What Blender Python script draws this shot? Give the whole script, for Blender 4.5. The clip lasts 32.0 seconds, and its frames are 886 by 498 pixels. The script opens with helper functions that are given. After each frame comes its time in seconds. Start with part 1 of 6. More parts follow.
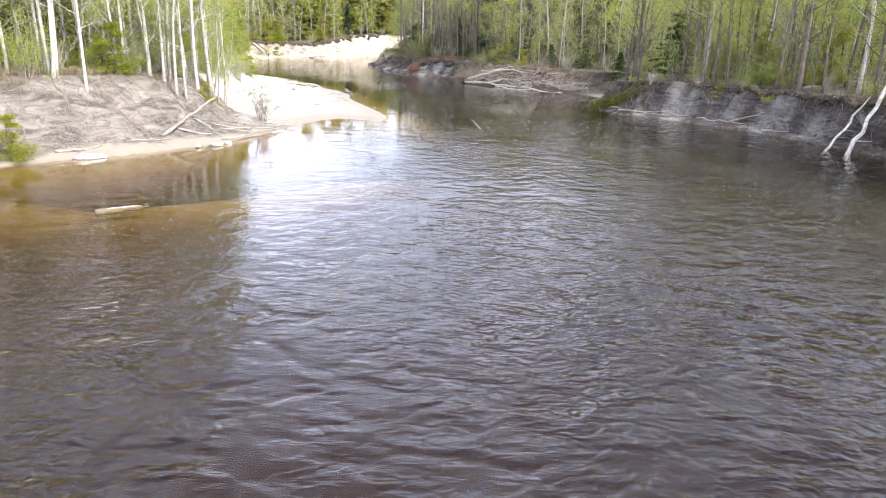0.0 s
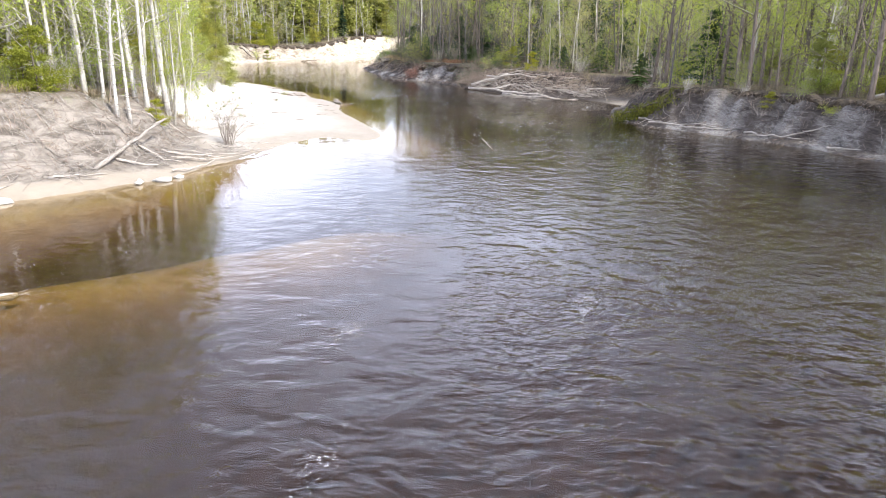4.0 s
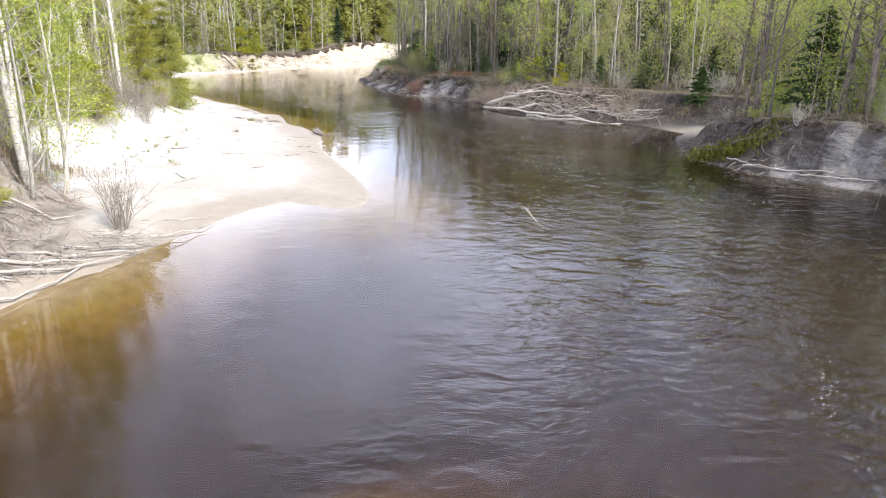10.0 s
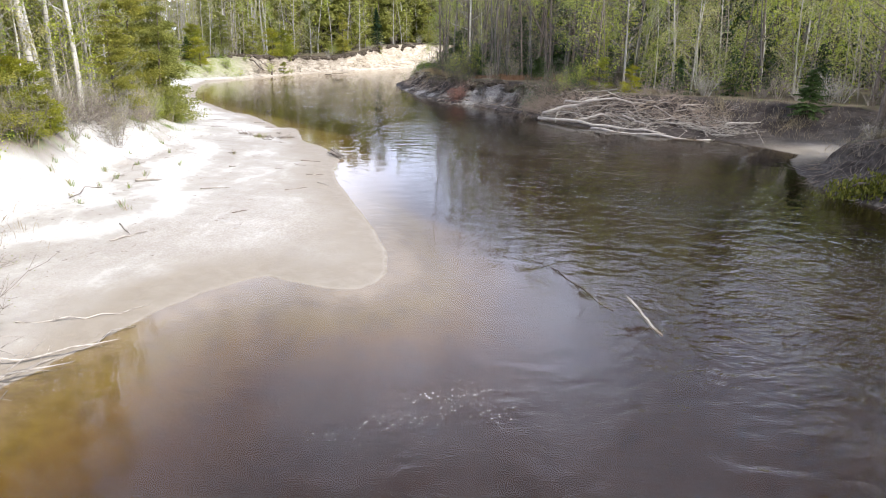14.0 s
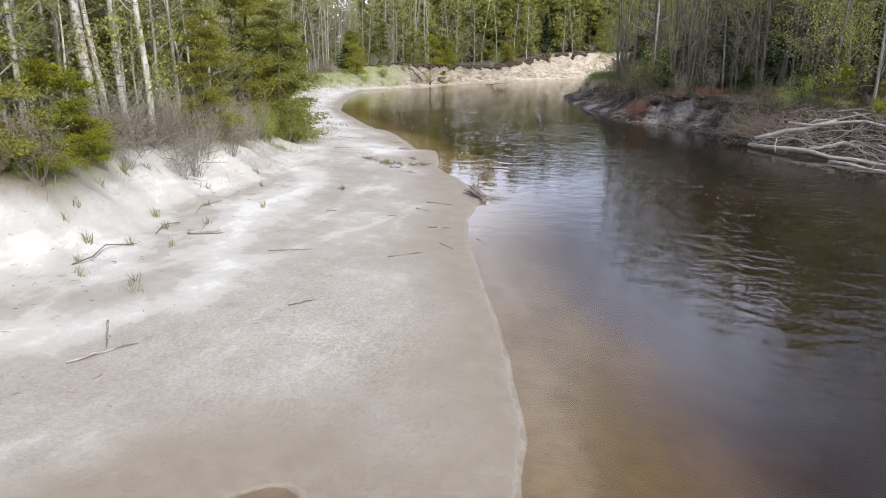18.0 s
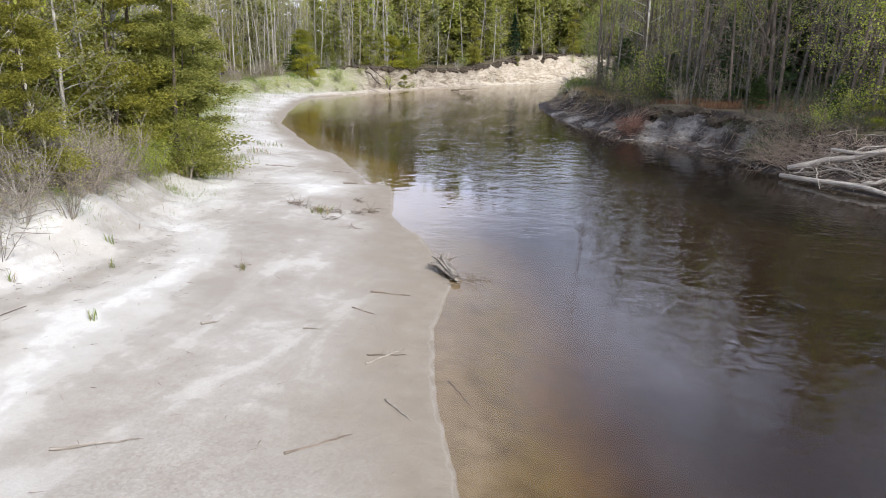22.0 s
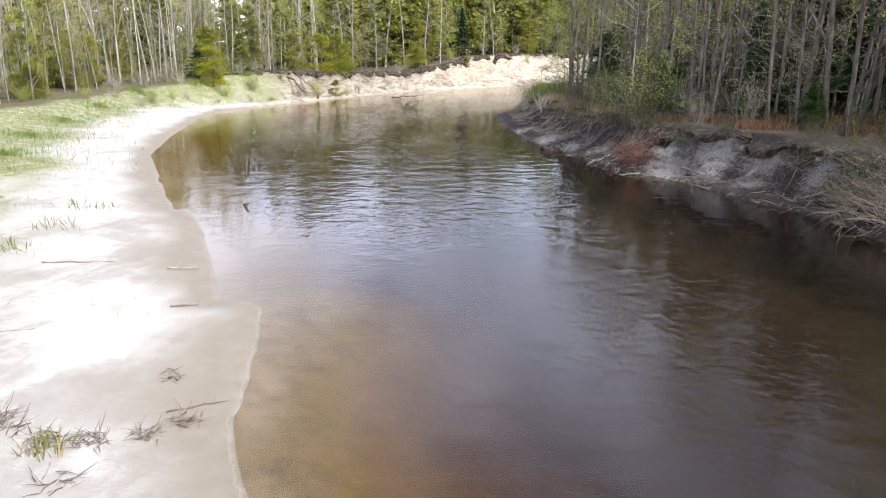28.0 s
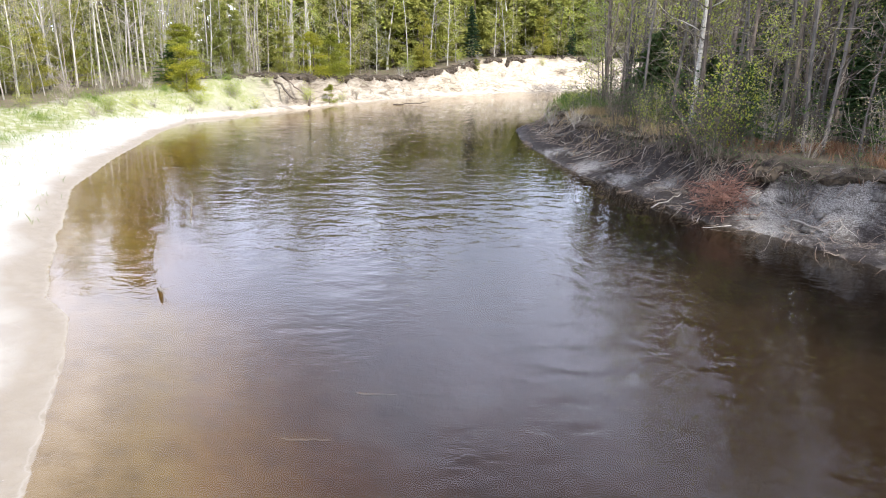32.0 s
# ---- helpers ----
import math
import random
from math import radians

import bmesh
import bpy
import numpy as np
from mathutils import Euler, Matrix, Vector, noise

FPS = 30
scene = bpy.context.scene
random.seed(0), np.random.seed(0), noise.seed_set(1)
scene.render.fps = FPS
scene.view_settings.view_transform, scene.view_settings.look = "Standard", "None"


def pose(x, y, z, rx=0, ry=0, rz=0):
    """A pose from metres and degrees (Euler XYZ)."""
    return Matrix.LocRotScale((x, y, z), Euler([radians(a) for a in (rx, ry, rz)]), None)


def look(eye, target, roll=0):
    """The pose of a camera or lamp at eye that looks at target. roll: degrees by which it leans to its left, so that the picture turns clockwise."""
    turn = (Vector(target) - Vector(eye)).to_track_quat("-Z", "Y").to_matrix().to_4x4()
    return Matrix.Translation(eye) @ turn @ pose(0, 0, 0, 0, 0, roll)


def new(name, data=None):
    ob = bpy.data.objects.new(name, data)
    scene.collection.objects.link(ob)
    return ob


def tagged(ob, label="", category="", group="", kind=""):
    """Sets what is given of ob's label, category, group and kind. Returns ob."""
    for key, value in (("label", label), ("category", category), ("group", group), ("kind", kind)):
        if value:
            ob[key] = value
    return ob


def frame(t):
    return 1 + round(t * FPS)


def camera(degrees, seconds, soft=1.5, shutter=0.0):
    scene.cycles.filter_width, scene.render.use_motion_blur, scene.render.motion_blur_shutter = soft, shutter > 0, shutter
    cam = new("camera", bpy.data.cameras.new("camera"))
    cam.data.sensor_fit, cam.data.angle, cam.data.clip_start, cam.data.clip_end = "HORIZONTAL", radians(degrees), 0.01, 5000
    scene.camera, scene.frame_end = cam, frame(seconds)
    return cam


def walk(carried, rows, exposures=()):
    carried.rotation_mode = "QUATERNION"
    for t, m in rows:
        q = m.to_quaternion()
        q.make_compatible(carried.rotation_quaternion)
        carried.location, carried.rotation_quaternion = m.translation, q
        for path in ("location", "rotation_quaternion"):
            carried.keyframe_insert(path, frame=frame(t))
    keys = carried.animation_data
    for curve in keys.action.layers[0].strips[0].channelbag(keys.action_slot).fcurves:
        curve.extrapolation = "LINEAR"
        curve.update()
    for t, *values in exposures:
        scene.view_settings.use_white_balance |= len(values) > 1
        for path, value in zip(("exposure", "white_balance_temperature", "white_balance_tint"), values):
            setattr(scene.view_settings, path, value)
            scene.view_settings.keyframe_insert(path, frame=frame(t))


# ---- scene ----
cam = camera(65.0, 32.0, 1.0)
PATH = [
    (0, (0.636, 1.24, 5.417), (0.609, 3.146, 4.814), 1.8),
    (0.5, (0.595, 1.957, 5.419), (0.567, 3.864, 4.815), 1.8),
    (1, (0.548, 2.725, 5.405), (0.52, 4.631, 4.801), 1.8),
    (1.5, (0.481, 3.532, 5.396), (0.455, 5.439, 4.793), 1.8),
    (2, (0.413, 4.42, 5.394), (0.388, 6.327, 4.791), 1.7),
    (2.5, (0.336, 5.33, 5.423), (0.313, 7.237, 4.821), 1.7),
    (3, (0.303, 6.254, 5.437), (0.277, 8.162, 4.836), 1.6),
    (3.5, (0.257, 7.227, 5.451), (0.231, 9.134, 4.849), 1.4),
    (5.5, (-0.003, 11.303, 5.494), (-0.032, 13.211, 4.894), 1.2),
    (6, (-0.078, 12.325, 5.524), (-0.108, 14.233, 4.925), 1.2),
    (6.5, (-0.139, 13.391, 5.532), (-0.17, 15.299, 4.934), 1.3),
    (7, (-0.226, 14.435, 5.563), (-0.257, 16.343, 4.965), 1.2),
    (7.5, (-0.299, 15.502, 5.603), (-0.332, 17.41, 5.005), 1.2),
    (8, (-0.363, 16.575, 5.64), (-0.396, 18.484, 5.043), 1.2),
    (8.5, (-0.44, 17.619, 5.671), (-0.473, 19.528, 5.075), 1.2),
    (9, (-0.493, 18.655, 5.693), (-0.527, 20.565, 5.099), 1.2),
    (9.5, (-0.59, 19.743, 5.702), (-0.622, 21.652, 5.109), 1.2),
    (10, (-0.673, 20.833, 5.672), (-0.707, 22.743, 5.08), 1.1),
    (10.5, (-0.797, 21.948, 5.613), (-0.828, 23.859, 5.022), 1.2),
    (11, (-0.907, 23.008, 5.564), (-0.939, 24.919, 4.974), 1.2),
    (11.5, (-0.96, 24.08, 5.528), (-0.992, 25.991, 4.939), 1.1),
    (12, (-1.008, 25.129, 5.503), (-1.04, 27.04, 4.915), 1.1),
    (12.5, (-1.04, 26.202, 5.495), (-1.073, 28.114, 4.907), 1.0),
    (13, (-1.086, 27.263, 5.459), (-1.119, 29.175, 4.874), 1.1),
    (13.5, (-1.133, 28.326, 5.415), (-1.167, 30.238, 4.829), 1.0),
    (14, (-1.174, 29.306, 5.387), (-1.326, 31.212, 4.799), 0.7),
    (14.5, (-1.157, 30.359, 5.385), (-1.363, 32.259, 4.798), 0.8),
    (15, (-1.179, 31.416, 5.395), (-1.385, 33.316, 4.808), 0.8),
    (15.5, (-1.312, 32.437, 5.398), (-1.698, 34.309, 4.809), 0.8),
    (17.5, (-2.244, 37.023, 4.979), (-2.835, 38.847, 4.411), 0.2),
    (18, (-2.485, 38.004, 5.015), (-3.078, 39.828, 4.448), 0.4),
    (18.5, (-2.75, 38.949, 5.064), (-3.342, 40.773, 4.496), 0.7),
    (19, (-3.046, 39.934, 5.109), (-3.639, 41.757, 4.539), 0.8),
    (19.5, (-3.312, 40.925, 5.125), (-3.907, 42.747, 4.556), 0.9),
    (20, (-3.564, 41.837, 5.125), (-4.163, 43.658, 4.554), 1.0),
    (20.5, (-3.841, 42.764, 5.131), (-4.443, 44.584, 4.562), 1.0),
    (21, (-4.124, 43.719, 5.15), (-4.728, 45.538, 4.58), 1.0),
    (21.5, (-4.409, 44.713, 5.124), (-4.934, 46.558, 4.558), 0.9),
    (22, (-4.744, 45.706, 5.122), (-5.238, 47.56, 4.557), 1.0),
    (22.5, (-5.059, 46.712, 5.138), (-5.393, 48.601, 4.574), 1.1),
    (23, (-5.277, 47.639, 5.133), (-5.612, 49.528, 4.569), 0.8),
    (23.5, (-5.527, 48.646, 5.144), (-5.865, 50.535, 4.579), 0.9),
    (24, (-5.711, 49.659, 5.134), (-6.052, 51.547, 4.569), 0.6),
    (24.5, (-5.897, 50.655, 5.148), (-6.239, 52.543, 4.583), 0.5),
    (25, (-6.089, 51.652, 5.136), (-6.434, 53.539, 4.571), 0.4),
    (25.5, (-6.318, 52.677, 5.11), (-6.664, 54.564, 4.545), 0.4),
    (27.5, (-7.093, 56.721, 5.084), (-7.447, 58.607, 4.52), 0.5),
    (28, (-7.289, 57.771, 5.088), (-7.645, 59.656, 4.524), 0.5),
    (28.5, (-7.523, 58.811, 5.06), (-7.88, 60.697, 4.496), 0.4),
    (29, (-7.74, 59.834, 5.043), (-8.098, 61.72, 4.48), 0.5),
    (29.5, (-7.976, 60.874, 5.021), (-8.335, 62.759, 4.459), 0.5),
    (30, (-8.238, 61.885, 4.996), (-8.599, 63.77, 4.434), 0.6),
    (30.5, (-8.492, 62.842, 4.996), (-8.853, 64.727, 4.434), 0.7),
    (31, (-8.762, 63.847, 5.04), (-9.124, 65.732, 4.478), 0.8),
    (31.5, (-8.985, 64.852, 5.07), (-9.35, 66.736, 4.508), 0.8),
    (32, (-9.204, 65.791, 5.109), (-9.568, 67.676, 4.546), 0.9),
]
walk(cam, [(t, look(eye, target, roll)) for t, eye, target, roll in PATH], [(0, 0.58), (6, 0.54), (13, 0.18), (15.5, -0.2), (17.5, -0.5), (21, -0.5), (23, -0.28), (25, -0.12), (28, 0.05), (32, 0.36)])

# ---- world, sun ----
SUN_EL, SUN_DIR = radians(46), Vector((0.82, -0.57))
world = bpy.data.worlds.new("world")
scene.world = world
world.use_nodes = True
wn = world.node_tree.nodes
sky = wn.new("ShaderNodeTexSky")
sky.sky_type, sky.sun_disc = "NISHITA", False
sky.sun_elevation, sky.sun_rotation = SUN_EL, math.atan2(SUN_DIR.x, SUN_DIR.y)
sky.air_density, sky.dust_density, sky.ozone_density = 1.0, 2.0, 1.0
wn["Background"].inputs["Strength"].default_value = 0.15
# white cumulus over the blue, crowding together towards the horizon
wl = world.node_tree.links
tc, cn, sx = wn.new("ShaderNodeTexCoord"), wn.new("ShaderNodeTexNoise"), wn.new("ShaderNodeSeparateXYZ")
cn.inputs["Scale"].default_value, cn.inputs["Detail"].default_value = 3.2, 7.0
low = wn.new("ShaderNodeMapRange")
low.inputs["From Min"].default_value, low.inputs["From Max"].default_value = 0.0, 0.8
low.inputs["To Min"].default_value, low.inputs["To Max"].default_value = 0.34, -0.02
tot = wn.new("ShaderNodeMath")
cr = wn.new("ShaderNodeValToRGB")
cr.color_ramp.elements[0].position, cr.color_ramp.elements[1].position = 0.42, 0.80
cr.color_ramp.elements[0].color, cr.color_ramp.elements[1].color = (0, 0, 0, 1), (0.9, 0.9, 0.9, 1)
cm = wn.new("ShaderNodeMix")
cm.data_type = "RGBA"
cm.inputs[7].default_value = (17.2, 18.5, 24.0, 1)
wl.new(tc.outputs["Generated"], cn.inputs["Vector"])
wl.new(tc.outputs["Generated"], sx.inputs[0])
wl.new(sx.outputs["Z"], low.inputs["Value"])
wl.new(cn.outputs["Fac"], tot.inputs[0])
wl.new(low.outputs[0], tot.inputs[1])
wl.new(tot.outputs[0], cr.inputs["Fac"])
wl.new(cr.outputs["Color"], cm.inputs[0])
wl.new(sky.outputs[0], cm.inputs[6])
wl.new(cm.outputs[2], wn["Background"].inputs["Color"])
sun = new("sun", bpy.data.lights.new("sun", "SUN"))
sun.data.energy, sun.data.angle, sun.data.color = 5.0, radians(0.6), (1.0, 0.98, 0.955)
sun.matrix_world = look(Vector((SUN_DIR.x, SUN_DIR.y, math.tan(SUN_EL))) * 60, (0, 0, 0))


# ---- materials ----
def material(name, rough=0.8):
    m = bpy.data.materials.new(name)
    m.use_nodes = True
    nt = m.node_tree
    b = nt.nodes["Principled BSDF"]
    b.inputs["Roughness"].default_value = rough
    b.inputs["Specular IOR Level"].default_value = 0.25
    return m, nt, b


def node(nt, kind, inputs=None, **props):
    n = nt.nodes.new(kind)
    for k, v in props.items():
        setattr(n, k, v)
    for k, v in (inputs or {}).items():
        if isinstance(v, bpy.types.NodeSocket):
            nt.links.new(v, n.inputs[k])
        else:
            n.inputs[k].default_value = v
    return n


def noise_of(nt, scale, detail=6.0, rough=0.6, vec=None, dist=0.0):
    n = node(nt, "ShaderNodeTexNoise", {"Scale": scale, "Detail": detail, "Roughness": rough, "Distortion": dist})
    if vec is None:
        vec = node(nt, "ShaderNodeNewGeometry").outputs["Position"]
    nt.links.new(vec, n.inputs["Vector"])
    return n.outputs["Fac"]


def ramp(nt, fac, stops):
    r = node(nt, "ShaderNodeValToRGB", {"Fac": fac})
    e = r.color_ramp.elements
    while len(e) < len(stops):
        e.new(0.5)
    for el, (p, c) in zip(e, stops):
        el.position, el.color = p, (c if len(c) == 4 else (*c, 1))
    return r.outputs["Color"]


def mixed(nt, fac, a, b, mode="MIX"):
    n = node(nt, "ShaderNodeMix", data_type="RGBA", blend_type=mode)
    for sock, v in ((n.inputs[0], fac), (n.inputs[6], a), (n.inputs[7], b)):
        if isinstance(v, bpy.types.NodeSocket):
            nt.links.new(v, sock)
        else:
            sock.default_value = v if not isinstance(v, tuple) else (*v[:3], 1)
    return n.outputs[2]


def calc(nt, op, a, b=0.0, clamp=False):
    n = node(nt, "ShaderNodeMath", {0: a, 1: b}, operation=op, use_clamp=clamp)
    return n.outputs[0]


def bump(nt, bsdf, height, strength, distance):
    n = node(nt, "ShaderNodeBump", {"Height": height, "Strength": strength, "Distance": distance})
    nt.links.new(n.outputs[0], bsdf.inputs["Normal"])
    return n


def local(nt):
    return node(nt, "ShaderNodeTexCoord").outputs["Object"]


def rand(nt):
    return node(nt, "ShaderNodeObjectInfo").outputs["Random"]


def bark(name, light, dark, scale=(9, 9, 2), marks=0.0, rough=0.85):
    m, nt, b = material(name, rough)
    mp = node(nt, "ShaderNodeMapping", {"Vector": local(nt), "Scale": scale})
    f = noise_of(nt, 1.0, 8, 0.65, mp.outputs[0])
    c = ramp(nt, f, [(0.32, dark), (0.6, light)])
    if marks:
        mp2 = node(nt, "ShaderNodeMapping", {"Vector": local(nt), "Scale": (3, 3, 22)})
        c = mixed(nt, ramp(nt, noise_of(nt, 1.0, 3, 0.5, mp2.outputs[0]), [(0.60, (0, 0, 0)), (0.66, (marks,) * 3)]), c, (0.03, 0.028, 0.025))
    tone = ramp(nt, rand(nt), [(0.0, (0.72, 0.70, 0.68)), (1.0, (1.15, 1.12, 1.08))])
    nt.links.new(mixed(nt, 1.0, c, tone, "MULTIPLY"), b.inputs["Base Color"])
    bump(nt, b, f, 0.6, 0.02)
    return m


def foliage(name, c1, c2, c3, trans=0.45, rough=0.55):
    """Leaves that vary from leaf to leaf and from tree to tree, and let light through."""
    m, nt, b = material(name, rough)
    isl = node(nt, "ShaderNodeNewGeometry").outputs["Random Per Island"]
    c = ramp(nt, isl, [(0.0, c1), (0.5, c2), (1.0, c3)])
    tone = ramp(nt, rand(nt), [(0.0, (0.75, 0.8, 0.8)), (0.5, (1.0, 1.0, 1.0)), (1.0, (1.2, 1.12, 0.85))])
    c = mixed(nt, 1.0, c, tone, "MULTIPLY")
    nt.links.new(c, b.inputs["Base Color"])
    t = node(nt, "ShaderNodeBsdfTranslucent", {"Color": c})
    mix = node(nt, "ShaderNodeMixShader", {0: trans, 1: b.outputs[0], 2: t.outputs[0]})
    nt.links.new(mix.outputs[0], nt.nodes["Material Output"].inputs["Surface"])
    return m


BIRCH = bark("birch_bark", (0.62, 0.60, 0.55), (0.30, 0.28, 0.25), marks=0.85)
ASPEN = bark("aspen_bark", (0.56, 0.54, 0.48), (0.28, 0.26, 0.22), marks=0.35)
# darker copy of the grey bark: the right wood's shade put into the colour
GREY_SHADED = bark("dim_bark", (0.175, 0.162, 0.146), (0.06, 0.054, 0.047))
GREY = bark("grey_bark", (0.52, 0.49, 0.445), (0.24, 0.22, 0.195))
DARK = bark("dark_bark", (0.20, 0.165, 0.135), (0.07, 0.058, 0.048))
TWIG = bark("twig_bark", (0.36, 0.315, 0.27), (0.17, 0.145, 0.125))
REDTWIG = bark("red_twig_bark", (0.22, 0.12, 0.09), (0.10, 0.055, 0.045))
DRIFT = bark("driftwood", (0.47, 0.435, 0.39), (0.15, 0.13, 0.11), scale=(26, 26, 1.6))
ROOT = bark("root_wood", (0.30, 0.245, 0.20), (0.12, 0.095, 0.08), scale=(22, 22, 2))
LEAF = foliage("spring_leaves", (0.26, 0.32, 0.05), (0.38, 0.44, 0.08), (0.50, 0.54, 0.14), 0.5)
# darker leaves for the right wood, its shade put into the colour
LEAF_SHADED = foliage("brown_buds", (0.10, 0.085, 0.05), (0.15, 0.135, 0.07), (0.20, 0.20, 0.09), 0.25)
LEAFP = foliage("pale_leaves", (0.29, 0.29, 0.13), (0.39, 0.39, 0.18), (0.48, 0.46, 0.25), 0.5)
CEDAR = foliage("cedar_foliage", (0.16, 0.17, 0.04), (0.28, 0.29, 0.065), (0.42, 0.41, 0.11), 0.45)
YELLOW = foliage("yellow_green_foliage", (0.17, 0.20, 0.02), (0.27, 0.28, 0.03), (0.36, 0.35, 0.05), 0.35)
SPRUCE = foliage("spruce_needles", (0.022, 0.045, 0.02), (0.042, 0.082, 0.034), (0.075, 0.125, 0.05), 0.2)
PINE = foliage("pine_needles", (0.03, 0.06, 0.02), (0.055, 0.10, 0.03), (0.09, 0.14, 0.045), 0.2)
DEADGRASS = foliage("dead_grass", (0.20, 0.15, 0.09), (0.32, 0.25, 0.16), (0.42, 0.34, 0.22), 0.25)
GREENGRASS = foliage("green_grass", (0.12, 0.19, 0.03), (0.20, 0.28, 0.06), (0.30, 0.33, 0.12), 0.35)
BRACKEN = foliage("red_brown_bracken", (0.16, 0.075, 0.04), (0.25, 0.13, 0.07), (0.34, 0.21, 0.12), 0.25)
MOSS = foliage("moss", (0.08, 0.09, 0.012), (0.16, 0.155, 0.02), (0.25, 0.22, 0.03), 0.2)


def ground_material():
    m, nt, b = material("ground_cover", 0.9)
    pos = node(nt, "ShaderNodeNewGeometry").outputs["Position"]
    att = lambda n: node(nt, "ShaderNodeAttribute", attribute_name=n).outputs["Fac"]
    n_big, n_mid, n_fine = noise_of(nt, 0.35, 5, 0.6, pos), noise_of(nt, 2.2, 8, 0.65, pos), noise_of(nt, 28.0, 6, 0.75, pos)
    grit = noise_of(nt, 110.0, 2, 0.7, pos)
    # dry sand with paler wind-blown patches, damp sand near the water
    mps = node(nt, "ShaderNodeMapping", {"Vector": pos, "Scale": (1.0, 0.35, 1.0), "Rotation": (0, 0, 0.25)})
    streak = noise_of(nt, 0.8, 6, 0.6, mps.outputs[0], 1.2)
    tone = calc(nt, "ADD", calc(nt, "MULTIPLY", att("pale"), 0.72), calc(nt, "MULTIPLY", calc(nt, "SUBTRACT", n_big, 0.5), 0.9))
    tone = calc(nt, "ADD", tone, calc(nt, "MULTIPLY", calc(nt, "SUBTRACT", n_mid, 0.5), 0.55))
    tone = calc(nt, "ADD", tone, calc(nt, "MULTIPLY", calc(nt, "SUBTRACT", streak, 0.5), 0.85))
    dry = ramp(nt, tone, [(0.06, (0.37, 0.335, 0.295)), (0.30, (0.445, 0.415, 0.375)), (0.38, (0.53, 0.505, 0.465)), (0.58, (0.60, 0.58, 0.545)), (0.68, (0.72, 0.705, 0.67))])
    peb = node(nt, "ShaderNodeTexVoronoi", {"Vector": pos, "Scale": 26.0})
    dry = mixed(nt, calc(nt, "MULTIPLY", att("gravel"), 0.5), dry, ramp(nt, peb.outputs["Color"], [(0.15, (0.24, 0.20, 0.165)), (0.5, (0.42, 0.375, 0.32)), (0.9, (0.60, 0.56, 0.50))]))
    dry = mixed(nt, ramp(nt, grit, [(0.38, (0.3, 0.3, 0.3)), (0.56, (0, 0, 0))]), dry, (0.27, 0.235, 0.195))
    damp = mixed(nt, n_mid, (0.22, 0.178, 0.13), (0.36, 0.315, 0.255))
    sand = mixed(nt, calc(nt, "MULTIPLY", att("damp"), calc(nt, "ADD", 0.6, n_mid), True), dry, damp)
    # eroded soil of the banks
    mp = node(nt, "ShaderNodeMapping", {"Vector": pos, "Scale": (1.0, 1.0, 3.5)})
    n_str = noise_of(nt, 0.75, 9, 0.68, mp.outputs[0], 0.9)
    pale = mixed(nt, ramp(nt, n_str, [(0.40, (0, 0, 0)), (0.60, (1, 1, 1))]), (0.10, 0.083, 0.067), (0.33, 0.29, 0.245))
    # black rooty soil with slabs of bare pale sand
    n_cr = noise_of(nt, 3.6, 10, 0.72, mp.outputs[0], 1.4)
    sl = calc(nt, "ADD", calc(nt, "ADD", calc(nt, "MULTIPLY", n_str, 0.5), calc(nt, "MULTIPLY", n_cr, 0.5)), calc(nt, "MULTIPLY", att("slab"), 0.20))
    dark = ramp(nt, sl, [(0.46, (0.026, 0.020, 0.017)), (0.55, (0.08, 0.066, 0.057)), (0.63, (0.21, 0.19, 0.172)), (0.71, (0.44, 0.415, 0.38))])
    dark = mixed(nt, ramp(nt, n_fine, [(0.42, (0.8,) * 3), (0.60, (0, 0, 0))]), dark, (0.045, 0.034, 0.028))
    soil = mixed(nt, att("darksoil"), pale, dark)
    # forest floor: leaf litter, grass, red-brown bracken
    litter = mixed(nt, n_fine, (0.075, 0.055, 0.038), (0.21, 0.165, 0.115))
    litter = mixed(nt, ramp(nt, n_mid, [(0.5, (0, 0, 0)), (0.62, (0.7, 0.7, 0.7))]), litter, (0.12, 0.15, 0.05))
    grass = mixed(nt, n_mid, (0.30, 0.27, 0.16), (0.22, 0.26, 0.08))
    zz = node(nt, "ShaderNodeSeparateXYZ", {0: pos}).outputs["Z"]
    # a thin pale line of dried foam and silt along the water
    rim = ramp(nt, calc(nt, "ADD", calc(nt, "MULTIPLY", zz, 10.0), calc(nt, "MULTIPLY", n_mid, 0.35)), [(0.20, (0, 0, 0)), (0.225, (0.26, 0.26, 0.26)), (0.25, (0, 0, 0))])
    sand = mixed(nt, rim, sand, (0.64, 0.61, 0.56))
    c = mixed(nt, att("bank"), sand, soil)
    # tan sand of the far cut bank, in layers
    c = mixed(nt, att("tan"), c, ramp(nt, n_str, [(0.34, (0.17, 0.13, 0.09)), (0.44, (0.40, 0.335, 0.25)), (0.60, (0.60, 0.53, 0.42))]))
    c = mixed(nt, calc(nt, "MULTIPLY", att("grass"), ramp(nt, n_mid, [(0.32, (0.45,) * 3), (0.55, (1,) * 3)])), c, grass)
    c = mixed(nt, calc(nt, "MULTIPLY", att("litter"), ramp(nt, n_mid, [(0.25, (0.65,) * 3), (0.5, (1,) * 3)])), c, litter)
    # sand of the river bed, painted browner and darker with depth for absorbed light
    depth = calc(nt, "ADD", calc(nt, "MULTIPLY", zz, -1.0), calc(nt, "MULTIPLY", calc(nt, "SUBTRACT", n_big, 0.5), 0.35))
